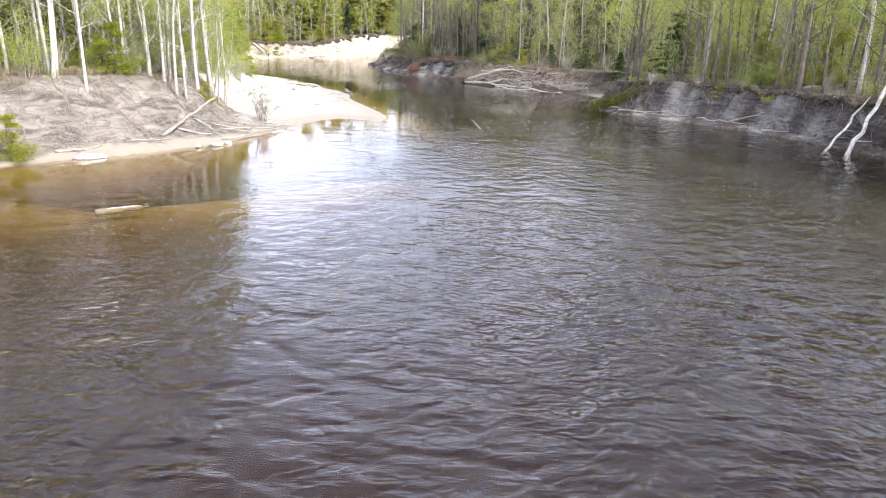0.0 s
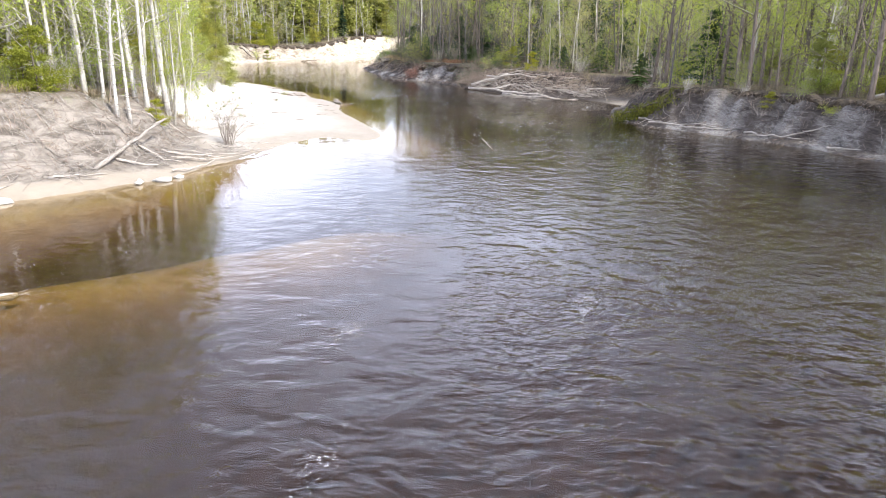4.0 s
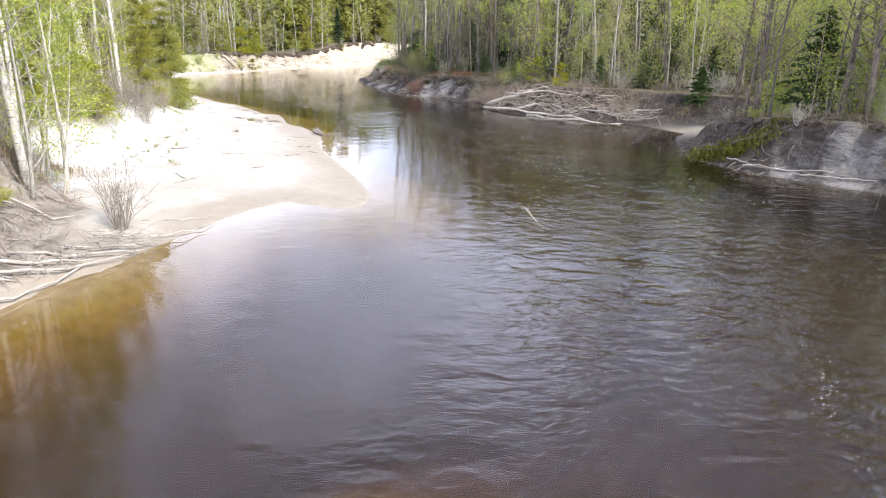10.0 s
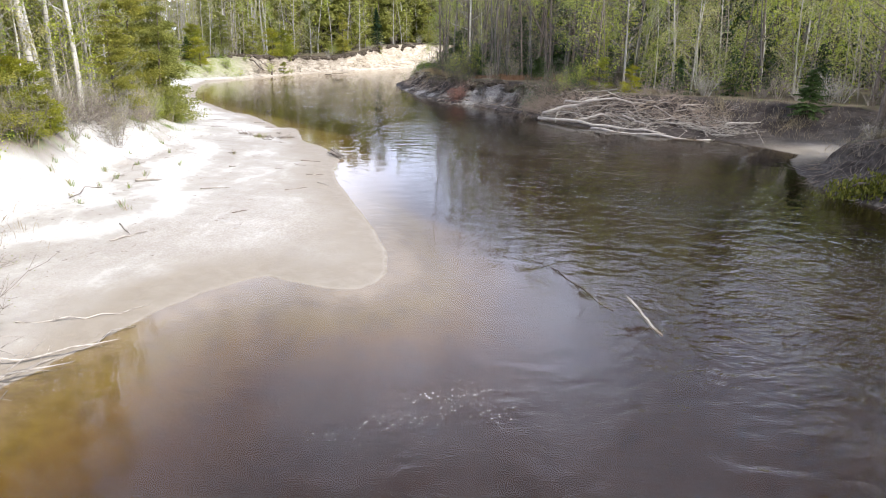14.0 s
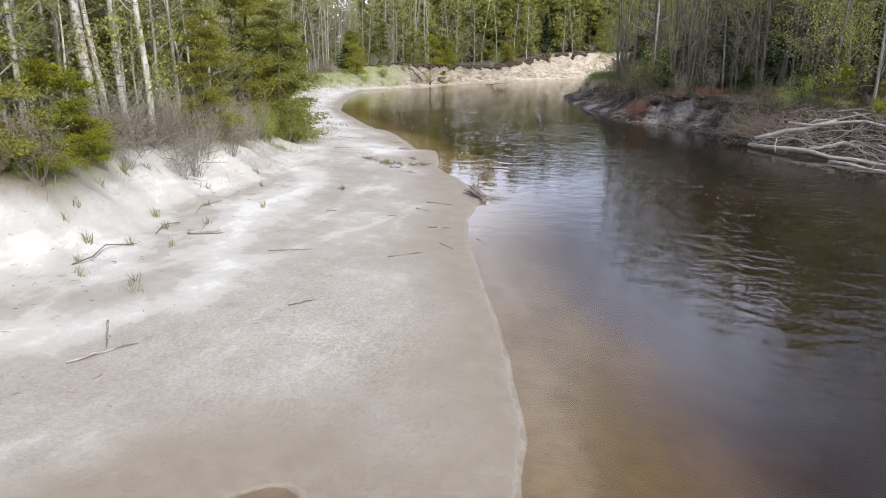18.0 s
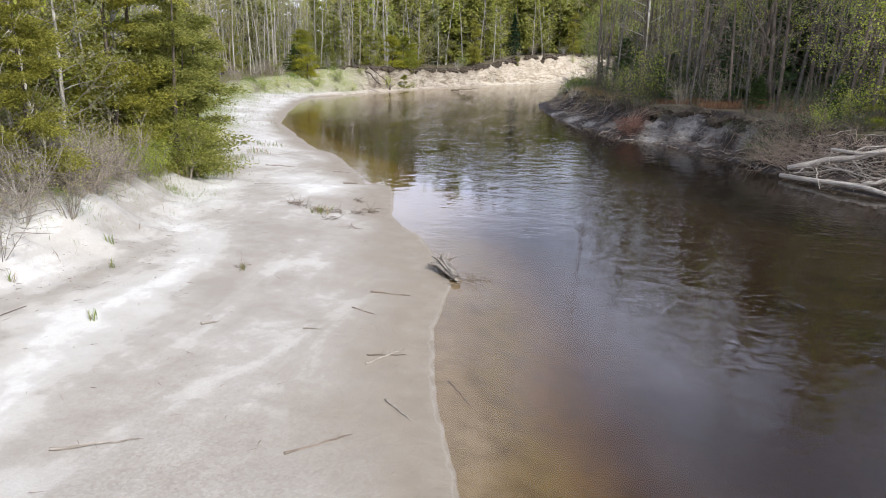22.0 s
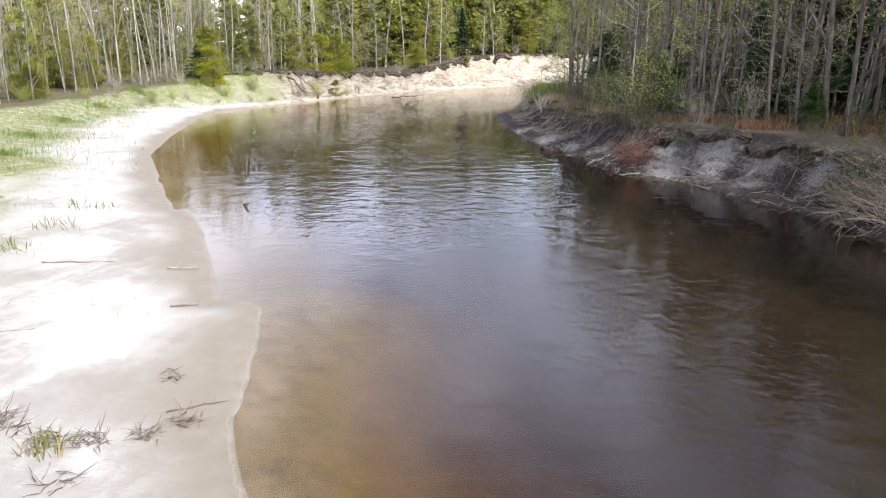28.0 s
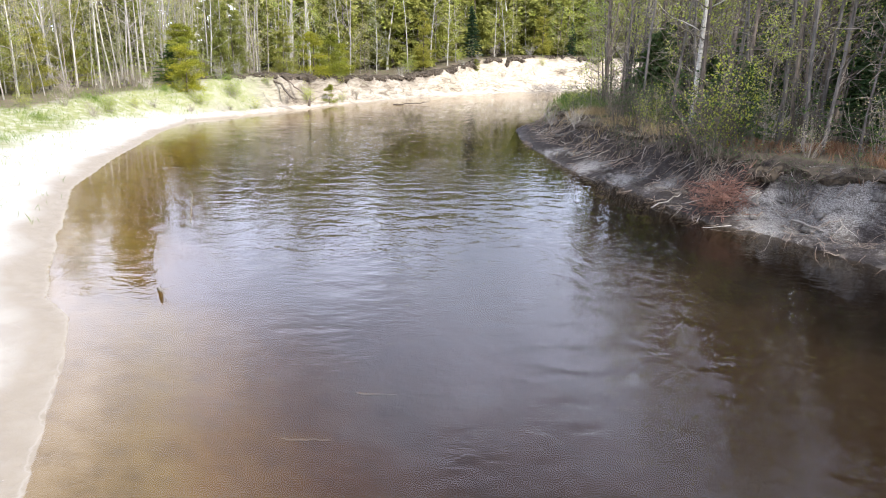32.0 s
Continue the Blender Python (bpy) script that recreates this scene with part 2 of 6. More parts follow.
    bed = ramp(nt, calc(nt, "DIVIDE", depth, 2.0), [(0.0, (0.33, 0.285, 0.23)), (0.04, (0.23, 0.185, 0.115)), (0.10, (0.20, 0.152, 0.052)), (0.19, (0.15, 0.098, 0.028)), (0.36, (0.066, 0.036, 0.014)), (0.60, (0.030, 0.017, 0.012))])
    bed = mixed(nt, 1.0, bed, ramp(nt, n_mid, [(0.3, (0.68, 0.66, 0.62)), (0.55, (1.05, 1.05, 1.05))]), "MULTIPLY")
    # bed below the soil banks painted near-black, like water too deep for light
    bed = mixed(nt, calc(nt, "MULTIPLY", att("darksoil"), 0.85), bed, (0.026, 0.017, 0.013))
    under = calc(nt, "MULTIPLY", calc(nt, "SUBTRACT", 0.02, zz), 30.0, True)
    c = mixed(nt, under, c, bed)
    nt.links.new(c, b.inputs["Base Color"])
    nt.links.new(ramp(nt, att("damp"), [(0.0, (0.95,) * 3), (1.0, (0.6,) * 3)]), b.inputs["Roughness"])
    h = calc(nt, "ADD", calc(nt, "MULTIPLY", n_mid, 1.5), calc(nt, "MULTIPLY", n_fine, 0.35))
    h = calc(nt, "ADD", h, calc(nt, "MULTIPLY", att("bank"), calc(nt, "ADD", calc(nt, "MULTIPLY", n_cr, 4.0), n_fine)))
    bump(nt, b, h, 0.6, 0.06)
    return m


def water_material():
    m = bpy.data.materials.new("river_water")
    m.use_nodes = True
    nt = m.node_tree
    nt.nodes.remove(nt.nodes["Principled BSDF"])
    pos = node(nt, "ShaderNodeNewGeometry").outputs["Position"]
    mp = node(nt, "ShaderNodeMapping", {"Vector": pos, "Scale": (1.0, 1.4, 1.0), "Rotation": (0, 0, -0.6)})
    w1 = noise_of(nt, 4.0, 1.0, 0.5, mp.outputs[0], 0.6)
    w2 = noise_of(nt, 1.1, 1, 0.5, mp.outputs[0], 0.4)
    # rougher where the current runs fast, smooth in the lee of the banks and in slicks
    flow = node(nt, "ShaderNodeAttribute", attribute_name="flow").outputs["Fac"]
    mq = node(nt, "ShaderNodeMapping", {"Vector": pos, "Scale": (1.0, 0.6, 1.0), "Rotation": (0, 0, 0.3)})
    calm = ramp(nt, noise_of(nt, 0.16, 5, 0.65, mq.outputs[0], 0.8), [(0.38, (0.22,) * 3), (0.62, (1.0,) * 3)])
    h = calc(nt, "MULTIPLY", calc(nt, "ADD", calc(nt, "MULTIPLY", w1, calm), calc(nt, "MULTIPLY", w2, 1.6)), flow)
    bp = node(nt, "ShaderNodeBump", {"Height": h, "Strength": 1.0, "Distance": 0.032})
    fr = node(nt, "ShaderNodeFresnel", {"IOR": 1.33, "Normal": bp.outputs[0]})
    gl = node(nt, "ShaderNodeBsdfGlossy", {"Color": (1, 1, 1, 1), "Roughness": 0.0, "Normal": bp.outputs[0]})
    tr = node(nt, "ShaderNodeBsdfTransparent", {"Color": (0.90, 0.83, 0.69, 1)})
    mix = node(nt, "ShaderNodeMixShader", {0: fr.outputs[0], 1: tr.outputs[0], 2: gl.outputs[0]})
    nt.links.new(mix.outputs[0], nt.nodes["Material Output"].inputs["Surface"])
    return m


GROUND, WATER = ground_material(), water_material()

# ---- the river's two shores: x, y, width and height of the beach, width of the rise, height of its top ----
LEFT = [(-20, -90, 1, .3, 3, 3), (-25, -8, 1, .3, 3, 3), (-24, 10, 1, .3, 3, 3), (-20, 22, .8, .3, 2.8, 2.9), (-16, 27.3, 1, .35, 2.6, 3),
        (-13.1, 29.8, .9, .35, 2.6, 3), (-11.6, 31.9, 1.2, .4, 3, 2.9), (-10.3, 33.2, 1.2, .4, 3, 2.7), (-9.6, 36, 1.4, .45, 3, 2.5),
        (-8.6, 39.5, 3, .6, 3, 2.4), (-8, 41.5, 6, .65, 3.2, 2.3), (-7.4, 43.1, 8, .6, 3.2, 2.3), (-6.5, 44.2, 8, .6, 3.2, 2.2),
        (-5.4, 43.75, 8.5, .55, 3.2, 2.2), (-4.7, 43.4, 8.5, .55, 3.2, 2.2), (-4.2, 43.5, 8.5, .55, 3.2, 2.2), (-3.85, 43.95, 8.5, .55, 3.2, 2.2), (-3.72, 44.8, 8.5, .55, 3.2, 2.2), (-3.85, 45.9, 8.5, .55, 3.2, 2.3),
        (-4.5, 47.8, 8.5, .55, 3.2, 2.3), (-5.4, 50.3, 8.5, .6, 3.0, 2.3), (-6.2, 52.2, 8.2, .6, 2.8, 2.3), (-7.1, 54.4, 7.8, .6, 2.4, 2.3),
        (-8.05, 57.4, 7.2, .6, 2.4, 2.2), (-8.3, 59.8, 7, .6, 2.5, 2.1), (-9.4, 62.1, 6.5, .55, 2.6, 2), (-10.2, 63.6, 6, .55, 2.8, 1.8), (-11, 64.4, 6, .55, 2.8, 1.8),
        (-11.75, 65.7, 5.5, .55, 3.2, 1.7), (-12.65, 68.4, 5, .5, 3.6, 1.6), (-13.2, 69.75, 5, .5, 4, 1.6), (-13.7, 70.15, 5, .5, 4.5, 1.6), (-14.35, 70.05, 5, .5, 5, 1.6), (-15.4, 71.9, 5, .5, 5.5, 1.5),
        (-17.2, 74.7, 5, .5, 6, 1.4), (-18.6, 76.7, 5, .5, 6, 1.4), (-19.8, 77.4, 4.5, .5, 6, 1.3), (-22, 80.4, 4, .5, 6, 1.3), (-26.8, 87, 4, .55, 7, 1.3),
        (-29.5, 93, 4.5, .6, 7, 1.3), (-33, 102, 3, .6, 5, 1.4), (-34.8, 108.5, .8, .3, 4, 1.8), (-33, 113, .8, .3, 4, 2.4),
        (-31.2, 119, .8, .3, 1.8, 2.6), (-29, 127, .6, .2, 1.1, 2.2), (-26, 134.5, .6, .2, 1.0, 2.0), (-21.5, 141.5, .8, .3, 1.6, 2.6),
        (-17.5, 147, 1.6, .4, 3, 3.6), (-12, 151, 3.4, .5, 4.2, 3.9), (-4, 155, 3.6, .5, 4, 3.8), (10, 160, 2, .4, 4, 3), (60, 172, 2, .4, 4, 3), (140, 180, 2, .4, 4, 3)]
RIGHT = [(22, -90, .6, .25, 2, 2.5), (27, 0, .6, .25, 2, 2.5), (26, 18, .6, .25, 2, 2.5), (23, 32, .6, .25, 1.8, 2.5), (21, 38, .6, .25, 1.8, 2.5),
         (19.2, 42.5, .6, .25, 1.7, 2.5), (17, 46.2, .7, .3, 1.7, 2.5), (14.6, 48.9, .7, .3, 1.7, 2.4), (12.8, 51, .7, .3, 1.6, 2.3),
         (11.6, 53, .5, .3, 1.5, 2.1), (11.1, 56, .5, .3, 1.6, 1.9), (11.2, 60, .6, .2, 2, 1.5), (12.4, 62.8, 2.5, .2, 4, 1.5),
         (13.5, 64.5, 3, .25, 5, 1.6), (12.4, 66.3, 2.5, .3, 5, 1.8), (10.4, 69.3, 1.5, .3, 4, 1.9), (7.5, 70.3, 1.2, .3, 3.5, 1.9),
         (4.5, 73.2, 1, .3, 3, 1.9), (2.5, 75.5, .8, .3, 2.8, 1.9), (1.4, 77.6, .6, .3, 2.2, 1.9), (0, 81, .4, .2, 1.8, 1.9),
         (-1.8, 84, .5, .25, 1.7, 1.9), (-4, 86.8, .5, .25, 1.7, 1.9), (-5.2, 87.4, .5, .25, 1.8, 1.8), (-6.4, 90.2, .5, .25, 2, 1.7),
         (-7.7, 92.8, .8, .3, 2.2, 1.6), (-9.6, 96, 1, .4, 2, 1.6), (-11.6, 102, .8, .3, 2, 1.6), (-12.6, 106, .8, .3, 2, 1.5),
         (-13.3, 110.4, .8, .3, 2, 1.5), (-12.5, 116, .8, .3, 2, 1.4), (-8, 125, .8, .3, 2, 1.6), (4, 132, .8, .3, 2, 2), (30, 141, .8, .3, 2, 2), (140, 155, .8, .3, 2, 2)]


def shore_of(px, py, line):
    """Distance to a shore, its four numbers there and the y of the nearest point."""
    A = np.array(line, float)
    best = np.full(px.shape, 1e9)
    vals = np.zeros(px.shape + (5,))
    for a, b in zip(A[:-1], A[1:]):
        e = b[:2] - a[:2]
        s = np.clip(((px - a[0]) * e[0] + (py - a[1]) * e[1]) / (e @ e), 0, 1)
        d = np.hypot(px - a[0] - s * e[0], py - a[1] - s * e[1])
        m = d < best
        best[m] = d[m]
        vals[m, :4] = (a[2:] + s[m][:, None] * (b[2:] - a[2:]))
        vals[m, 4] = a[1] + s[m] * e[1]
    return best, vals


def in_river(px, py):
    P = [p[:2] for p in LEFT] + [p[:2] for p in RIGHT[::-1]]
    ins = np.zeros(px.shape, bool)
    for (x1, y1), (x2, y2) in zip(P, P[1:] + P[:1]):
        if y1 == y2:
            continue
        c = (y1 > py) != (y2 > py)
        ins ^= c & (px < (x2 - x1) * (py - y1) / (y2 - y1) + x1)
    return ins


TABLES = {}


def waves(px, py, seed, scale, octaves=4):
    """Smooth noise on arrays, from sums of value noise."""
    if seed not in TABLES:
        TABLES[seed] = np.random.RandomState(seed).rand(256, 256)
    T = TABLES[seed]
    out, amp, tot = np.zeros(px.shape), 1.0, 0.0
    for o in range(octaves):
        u, v = px * scale * 2 ** o + 31.7 * o, py * scale * 2 ** o + 17.3 * o
        i, j = np.floor(u).astype(int), np.floor(v).astype(int)
        fu, fv = u - i, v - j
        fu, fv = fu * fu * (3 - 2 * fu), fv * fv * (3 - 2 * fv)
        g = lambda a, b: T[a % 256, b % 256]
        out += amp * ((g(i, j) * (1 - fu) + g(i + 1, j) * fu) * (1 - fv) + (g(i, j + 1) * (1 - fu) + g(i + 1, j + 1) * fu) * fv)
        tot += amp
        amp *= 0.5
    return out / tot - 0.5


# bare slabs of pale sand in the dark bank: x, y, reach
SLABS = [(13.6, 50.6, 1.0), (15.4, 49.4, 1.2), (17.8, 47.0, 1.2), (19.6, 44.4, 1.2), (20.8, 41.2, 1.0), (-3.4, 87.4, .9), (-2.0, 86.4, 1.0), (-0.6, 84.8, .9), (0.8, 82.6, .6), (1.6, 84.0, .6), (-7.3, 93.4, .8), (-8.9, 96.0, .8), (-10.4, 100.0, .8), (-6.2, 91.8, .6)]


def terrain(px, py):
    """Height and surface masks of the ground at arrays of x, y."""
    px, py = np.asarray(px, float), np.asarray(py, float)
    # the water line wanders a little
    still = np.where(px < -2.5, 1 - 0.65 * np.clip((py - 36) / 4, 0, 1), 1.0) * 0.7
    qx, qy = px + waves(px, py, 31, 0.7, 3) * still, py + waves(px, py, 32, 0.7, 3) * still
    dl, vl = shore_of(qx, qy, LEFT)
    dr, vr = shore_of(qx, qy, RIGHT)
    ins = in_river(qx, qy)
    wob = waves(px, py, 3, 0.55, 3) * 0.8
    left = dl < dr
    d = np.where(left, dl, dr)
    v = np.where(left[..., None], vl, vr)
    wb, hb, ws, H, sy = (v[..., k] for k in range(5))
    rough_edge = np.clip((H - 1.4) / 0.8, 0, 1) * np.clip(2.0 / ws, 0, 1) * np.where(left & (py > 112), 1.35, np.where(left & (py > 41.5), 0.1, np.where(left, 1.0, 1.7)))
    dd = np.maximum(d + wob * np.clip(d / 2, 0, 1) * 0.9, 0)
    beach = hb * np.clip(dd / wb, 0, 1) ** 0.92
    s = np.clip((dd - wb) / ws, 0, 1)
    rise = s * s * (3 - 2 * s)
    gully = np.abs(waves(px, py, 7, 0.8, 4)) * 1.5
    slope = 4 * s * (1 - s)
    z = beach + (H - hb) * rise - slope * gully * (0.15 + 1.0 * rough_edge)
    z += slope * waves(px, py, 8, 1.7, 4) * 1.0 * rough_edge
    # scooped hollows in the high sandy bluff
    z -= np.where(left & (sy > 141), slope * np.abs(waves(px, py, 9, 0.33, 3)) * 3.2, 0)
    # trampled, hummocky upper sand
    z += np.where(left & (sy > 39) & (sy < 75), np.clip((dd - wb * 0.82) / 1.2, 0, 1) * waves(px, py, 13, 1.9, 3) * 0.16, 0)
    z += np.clip((dd - wb - ws) * 0.012, 0, 1.5) + waves(px, py, 5, 0.16, 4) * 0.5 * np.clip((dd - wb - ws) / 4, 0, 1)
    z += waves(px, py, 11, 0.45, 4) * 0.14 * np.clip(dd / 3, 0, 1) + waves(px, py, 12, 2.2, 3) * 0.035 * np.clip(dd / 1.5, 0, 1)
    z = np.maximum(z, 0.07 * np.clip(d, 0, 2))
    # under water: a wide shelf off the left shore, a steep drop off the right one
    deep_l = 1.9 * (1 - np.exp(-(dl / np.interp(py, [22, 32, 44, 50, 60, 72, 85], [4.0, 3.5, 4.6, 5.0, 4.4, 5.4, 5.4])) ** 1.6))
    deep_r = 1.9 * (1 - np.exp(-dr / 0.5))
    # a drowned bar that slants out from the left bank, steep on its upstream side
    e = py - np.interp(px, [-18, -9.9, -6.7, -4, -1.5, 2], [21.4, 21.8, 24.4, 26.5, 28.7, 31]) + wob * 0.7
    bar = np.exp(-(e / np.where(e > 0, 2.8, 3.4)) ** 2) * np.clip((4.0 - px) / 7, 0, 1) * np.clip((px + 20) / 3, 0, 1)
    deep = np.minimum(deep_l, deep_r) * (1 - 0.8 * bar) + waves(px, py, 21, 0.3, 2) * 0.25 * np.clip(dl / 3, 0, 1)
    deep = np.maximum(deep, 0.07 * np.clip(d, 0, 2))
    z = np.where(ins, -deep, z)
    n = waves(px, py, 14, 0.5, 4)
    land = np.where(ins, 0.0, 1.0)
    bank = land * np.clip((dd - wb + 0.3 + n) * 2, 0, 1) * rough_edge
    bank = np.maximum(bank, land * np.where(left, np.clip((38.5 - sy) / 2, 0, 1) * np.clip((dd - 0.5 + n) * 2, 0, 0.9), 0))
    bank = np.maximum(bank, land * np.where(~left, 1 - 0.9 * np.exp(-((py - 64.5) / 2.2) ** 2), 0))
    darksoil = np.where(left, 0.0, 1.0) * (0.84 + 0.16 * np.clip((py - 60) / 8, 0, 1))
    edge = np.where(left & (sy > 39) & (sy < 66), 0.55, 0.86)
    top = np.clip((dd - wb - ws * edge + n * 1.6) / 0.8, 0, 1) * land
    tan = np.where(left & ~ins, np.clip((sy - 108) / 6, 0, 1) * np.where(sy > 138, 1.0, 0.65), 0)
    grass = land * np.where(left, np.clip((sy - 70 + n * 14) / 10, 0, 1) * np.clip((dd - wb * 0.7 + n * 4) / 2, 0, 1) * np.clip((120 - sy) / 5, 0, 1), 0)
    pale = np.where(left & (sy > 38), np.clip(0.30 + 0.55 * np.exp(-((dd - 5.7 + n * 2) / 0.7) ** 2) + 0.6 * np.clip(1.6 - 1.3 * np.hypot((px + 15.3) / 1.7, (py - 67.9) / 2.3) + n, 0, 1) + np.clip((dd - 7.0 + n * 3) / 1.2, 0, 1) * 0.5 + np.clip((sy - 66) / 14, 0, 1) * 0.35, 0, 1), 0.05) * land
    gravel = np.where(left, np.clip(1 - np.abs(sy - 48) / 9, 0, 1) * np.clip(1.6 - np.abs(dd - 2.6 + n * 3) / 2.2, 0, 1), 0) * land
    damp = np.where(ins, 1.0, np.maximum(np.clip(1.3 - (z + n * 0.16) / 0.16, 0, 1), np.where(left, np.clip((40.5 - sy) / 3, 0, 1) * 0.85, 0)))
    slab = np.zeros(px.shape)
    for bx, by, br in SLABS:
        slab = np.maximum(slab, np.clip(1.5 - np.hypot(px - bx, py - by) / br + n * 1.2, 0, 1))
    return z, dict(slab=slab, bank=bank * (1 - 0.8 * grass), darksoil=darksoil, litter=top, grass=grass, damp=damp, pale=pale, gravel=gravel, tan=tan * (1 - grass)), d, ins, left


def ground_z(x, y):
    """Height of the ground sheet, read from its grid."""
    i = int(np.clip(np.searchsorted(gx, x) - 1, 0, len(gx) - 2))
    j = int(np.clip(np.searchsorted(gy, y) - 1, 0, len(gy) - 2))
    u, v = (x - gx[i]) / (gx[i + 1] - gx[i]), (y - gy[j]) / (gy[j + 1] - gy[j])
    return float((gz[j, i] * (1 - u) + gz[j, i + 1] * u) * (1 - v) + (gz[j + 1, i] * (1 - u) + gz[j + 1, i + 1] * u) * v)


# ---- meshes ----
class Geo:
    """Collects tubes, leaves and slabs, then makes one mesh."""

    def __init__(self):
        self.v, self.f, self.n = [], [], 0

    def add(self, verts, faces):
        verts, faces = np.asarray(verts, float), np.asarray(faces, int)
        self.v.append(verts)
        self.f.append(faces + self.n)
        self.n += len(verts)

    def tube(self, pts, radii, sides=6):
        P, R = np.asarray(pts, float), np.asarray(radii, float)
        T = np.gradient(P, axis=0)
        T /= np.linalg.norm(T, axis=1)[:, None] + 1e-9
        ref = np.array([0.31, 0.95, 0.05]) if abs(T[:, 2]).mean() > 0.7 else np.array([0.1, 0.05, 1.0])
        U = np.cross(T, ref)
        U /= np.linalg.norm(U, axis=1)[:, None] + 1e-9
        W = np.cross(T, U)
        a = np.arange(sides) * 2 * np.pi / sides
        ring = U[:, None] * np.cos(a)[None, :, None] + W[:, None] * np.sin(a)[None, :, None]
        V = (P[:, None] + ring * R[:, None, None]).reshape(-1, 3)
        k = len(P)
        i, j = np.meshgrid(np.arange(k - 1), np.arange(sides), indexing="ij")
        a0, b0 = i * sides + j, i * sides + (j + 1) % sides
        F = np.stack([a0, b0, b0 + sides, a0 + sides], -1).reshape(-1, 4)
        V = np.vstack([V, P[:1], P[-1:]])
        c0, c1 = len(V) - 2, len(V) - 1
        caps = [(c0, (q + 1) % sides, q, q) for q in range(sides)] + [(c1, (k - 1) * sides + q, (k - 1) * sides + (q + 1) % sides, (k - 1) * sides + (q + 1) % sides) for q in range(sides)]
        self.add(V, F)
        self.f.append(np.array(caps) + self.n - len(V))

    def leaves(self, C, size, rng, ratio=0.6, flat=0.0, along=None):
        """One four-cornered leaf at each centre, turned at random (flat: how level they lie; along: the way they point)."""
        C = np.asarray(C, float)
        k = len(C)
        if not k:
            return
        U = rng.normal(size=(k, 3)) if along is None else np.asarray(along) + rng.normal(size=(k, 3)) * 0.35
        U[:, 2] *= 1 - flat
        U /= np.linalg.norm(U, axis=1)[:, None] + 1e-9
        N = rng.normal(size=(k, 3))
        N[:, 2] += flat * 4
        W = np.cross(N, U)
        W /= np.linalg.norm(W, axis=1)[:, None] + 1e-9
        s = (size * rng.uniform(0.6, 1.3, k))[:, None]
        fold = np.cross(U, W) * s * 0.18
        V = np.stack([C - U * s, C + W * s * ratio + fold, C + U * s, C - W * s * ratio + fold], 1).reshape(-1, 3)
        self.add(V, np.arange(4 * k).reshape(k, 4))

    def arrays(self):
        return np.vstack(self.v), np.vstack(self.f)

    def mesh(self, name, mat, smooth=False):
        V, F = self.arrays()
        return mesh_of(name, V, F, mat, smooth)


def mesh_of(name, V, F, mat, smooth=False):
    me = bpy.data.meshes.new(name)
    tri = F[:, 2] == F[:, 3]
    F = np.vstack([F[~tri], F[tri]])
    cnt = np.r_[np.full((~tri).sum(), 4), np.full(tri.sum(), 3)].astype(np.int32)
    loops = np.r_[F[: (~tri).sum()].ravel(), F[(~tri).sum():, :3].ravel()].astype(np.int32)
    me.vertices.add(len(V))
    me.vertices.foreach_set("co", np.ascontiguousarray(V, dtype=np.float32).ravel())
    me.loops.add(len(loops))
    me.loops.foreach_set("vertex_index", loops)
    me.polygons.add(len(cnt))
    me.polygons.foreach_set("loop_start", (np.cumsum(cnt) - cnt).astype(np.int32))
    me.polygons.foreach_set("loop_total", cnt)
    me.update(calc_edges=True)
    me.polygons.foreach_set("use_smooth", np.full(len(cnt), smooth, dtype=bool))
    me.materials.append(mat)
    return me


def part(name, me, parent, label=""):
    ob = new(name, me)
    ob.parent = parent
    return tagged(ob, label)


def empty(name, x=0.0, y=0.0, z=0.0):
    ob = new(name)
    ob.empty_display_size = 0.2
    ob.location = (x, y, z)
    return ob


# ---- ground and water ----
def graded(lo, hi, step, far_lo, far_hi):
    mid = list(np.arange(lo, hi + 1e-6, step))
    out, s, x = [], step, lo
    while x > far_lo:
        s *= 1.22
        x -= s
        out.append(x)
    up, s, x = [], step, hi
    while x < far_hi:
        s *= 1.22
        x += s
        up.append(x)
    return np.array(out[::-1] + mid + up)


gx = np.r_[graded(-40, -24, 0.34, -2500, -24)[:-1], graded(-24, 26, 0.2, -24, 2500)]
gy = np.r_[graded(24, 112, 0.2, -2500, 112)[:-1], graded(112, 165, 0.36, 112, 3500)]
GX, GY = np.meshgrid(gx, gy)
gz, masks, gd, gin, gleft = terrain(GX, GY)
far = np.hypot(GX, GY - 60) > 400
gz[far & ~gin] = np.maximum(gz[far & ~gin], 3)
nx, ny = len(gx), len(gy)
ii, jj = np.meshgrid(np.arange(ny - 1), np.arange(nx - 1), indexing="ij")
q = ii * nx + jj
gme = mesh_of("ground", np.stack([GX.ravel(), GY.ravel(), gz.ravel()], 1), np.stack([q, q + 1, q + 1 + nx, q + nx], -1).reshape(-1, 4), GROUND, True)
for k, a in masks.items():
    gme.attributes.new(k, "FLOAT", "POINT").data.foreach_set("value", a.ravel().astype(np.float32))
tagged(new("ground", gme), "sandy river bank, sand bar and forest floor with leaf litter", "ground", kind="structure")
wx, wy = np.arange(-70, 146, 1.5), np.arange(-95, 186, 1.5)
WX, WY = np.meshgrid(wx, wy)
wdl, wdr = shore_of(WX, WY, LEFT)[0], shore_of(WX, WY, RIGHT)[0]
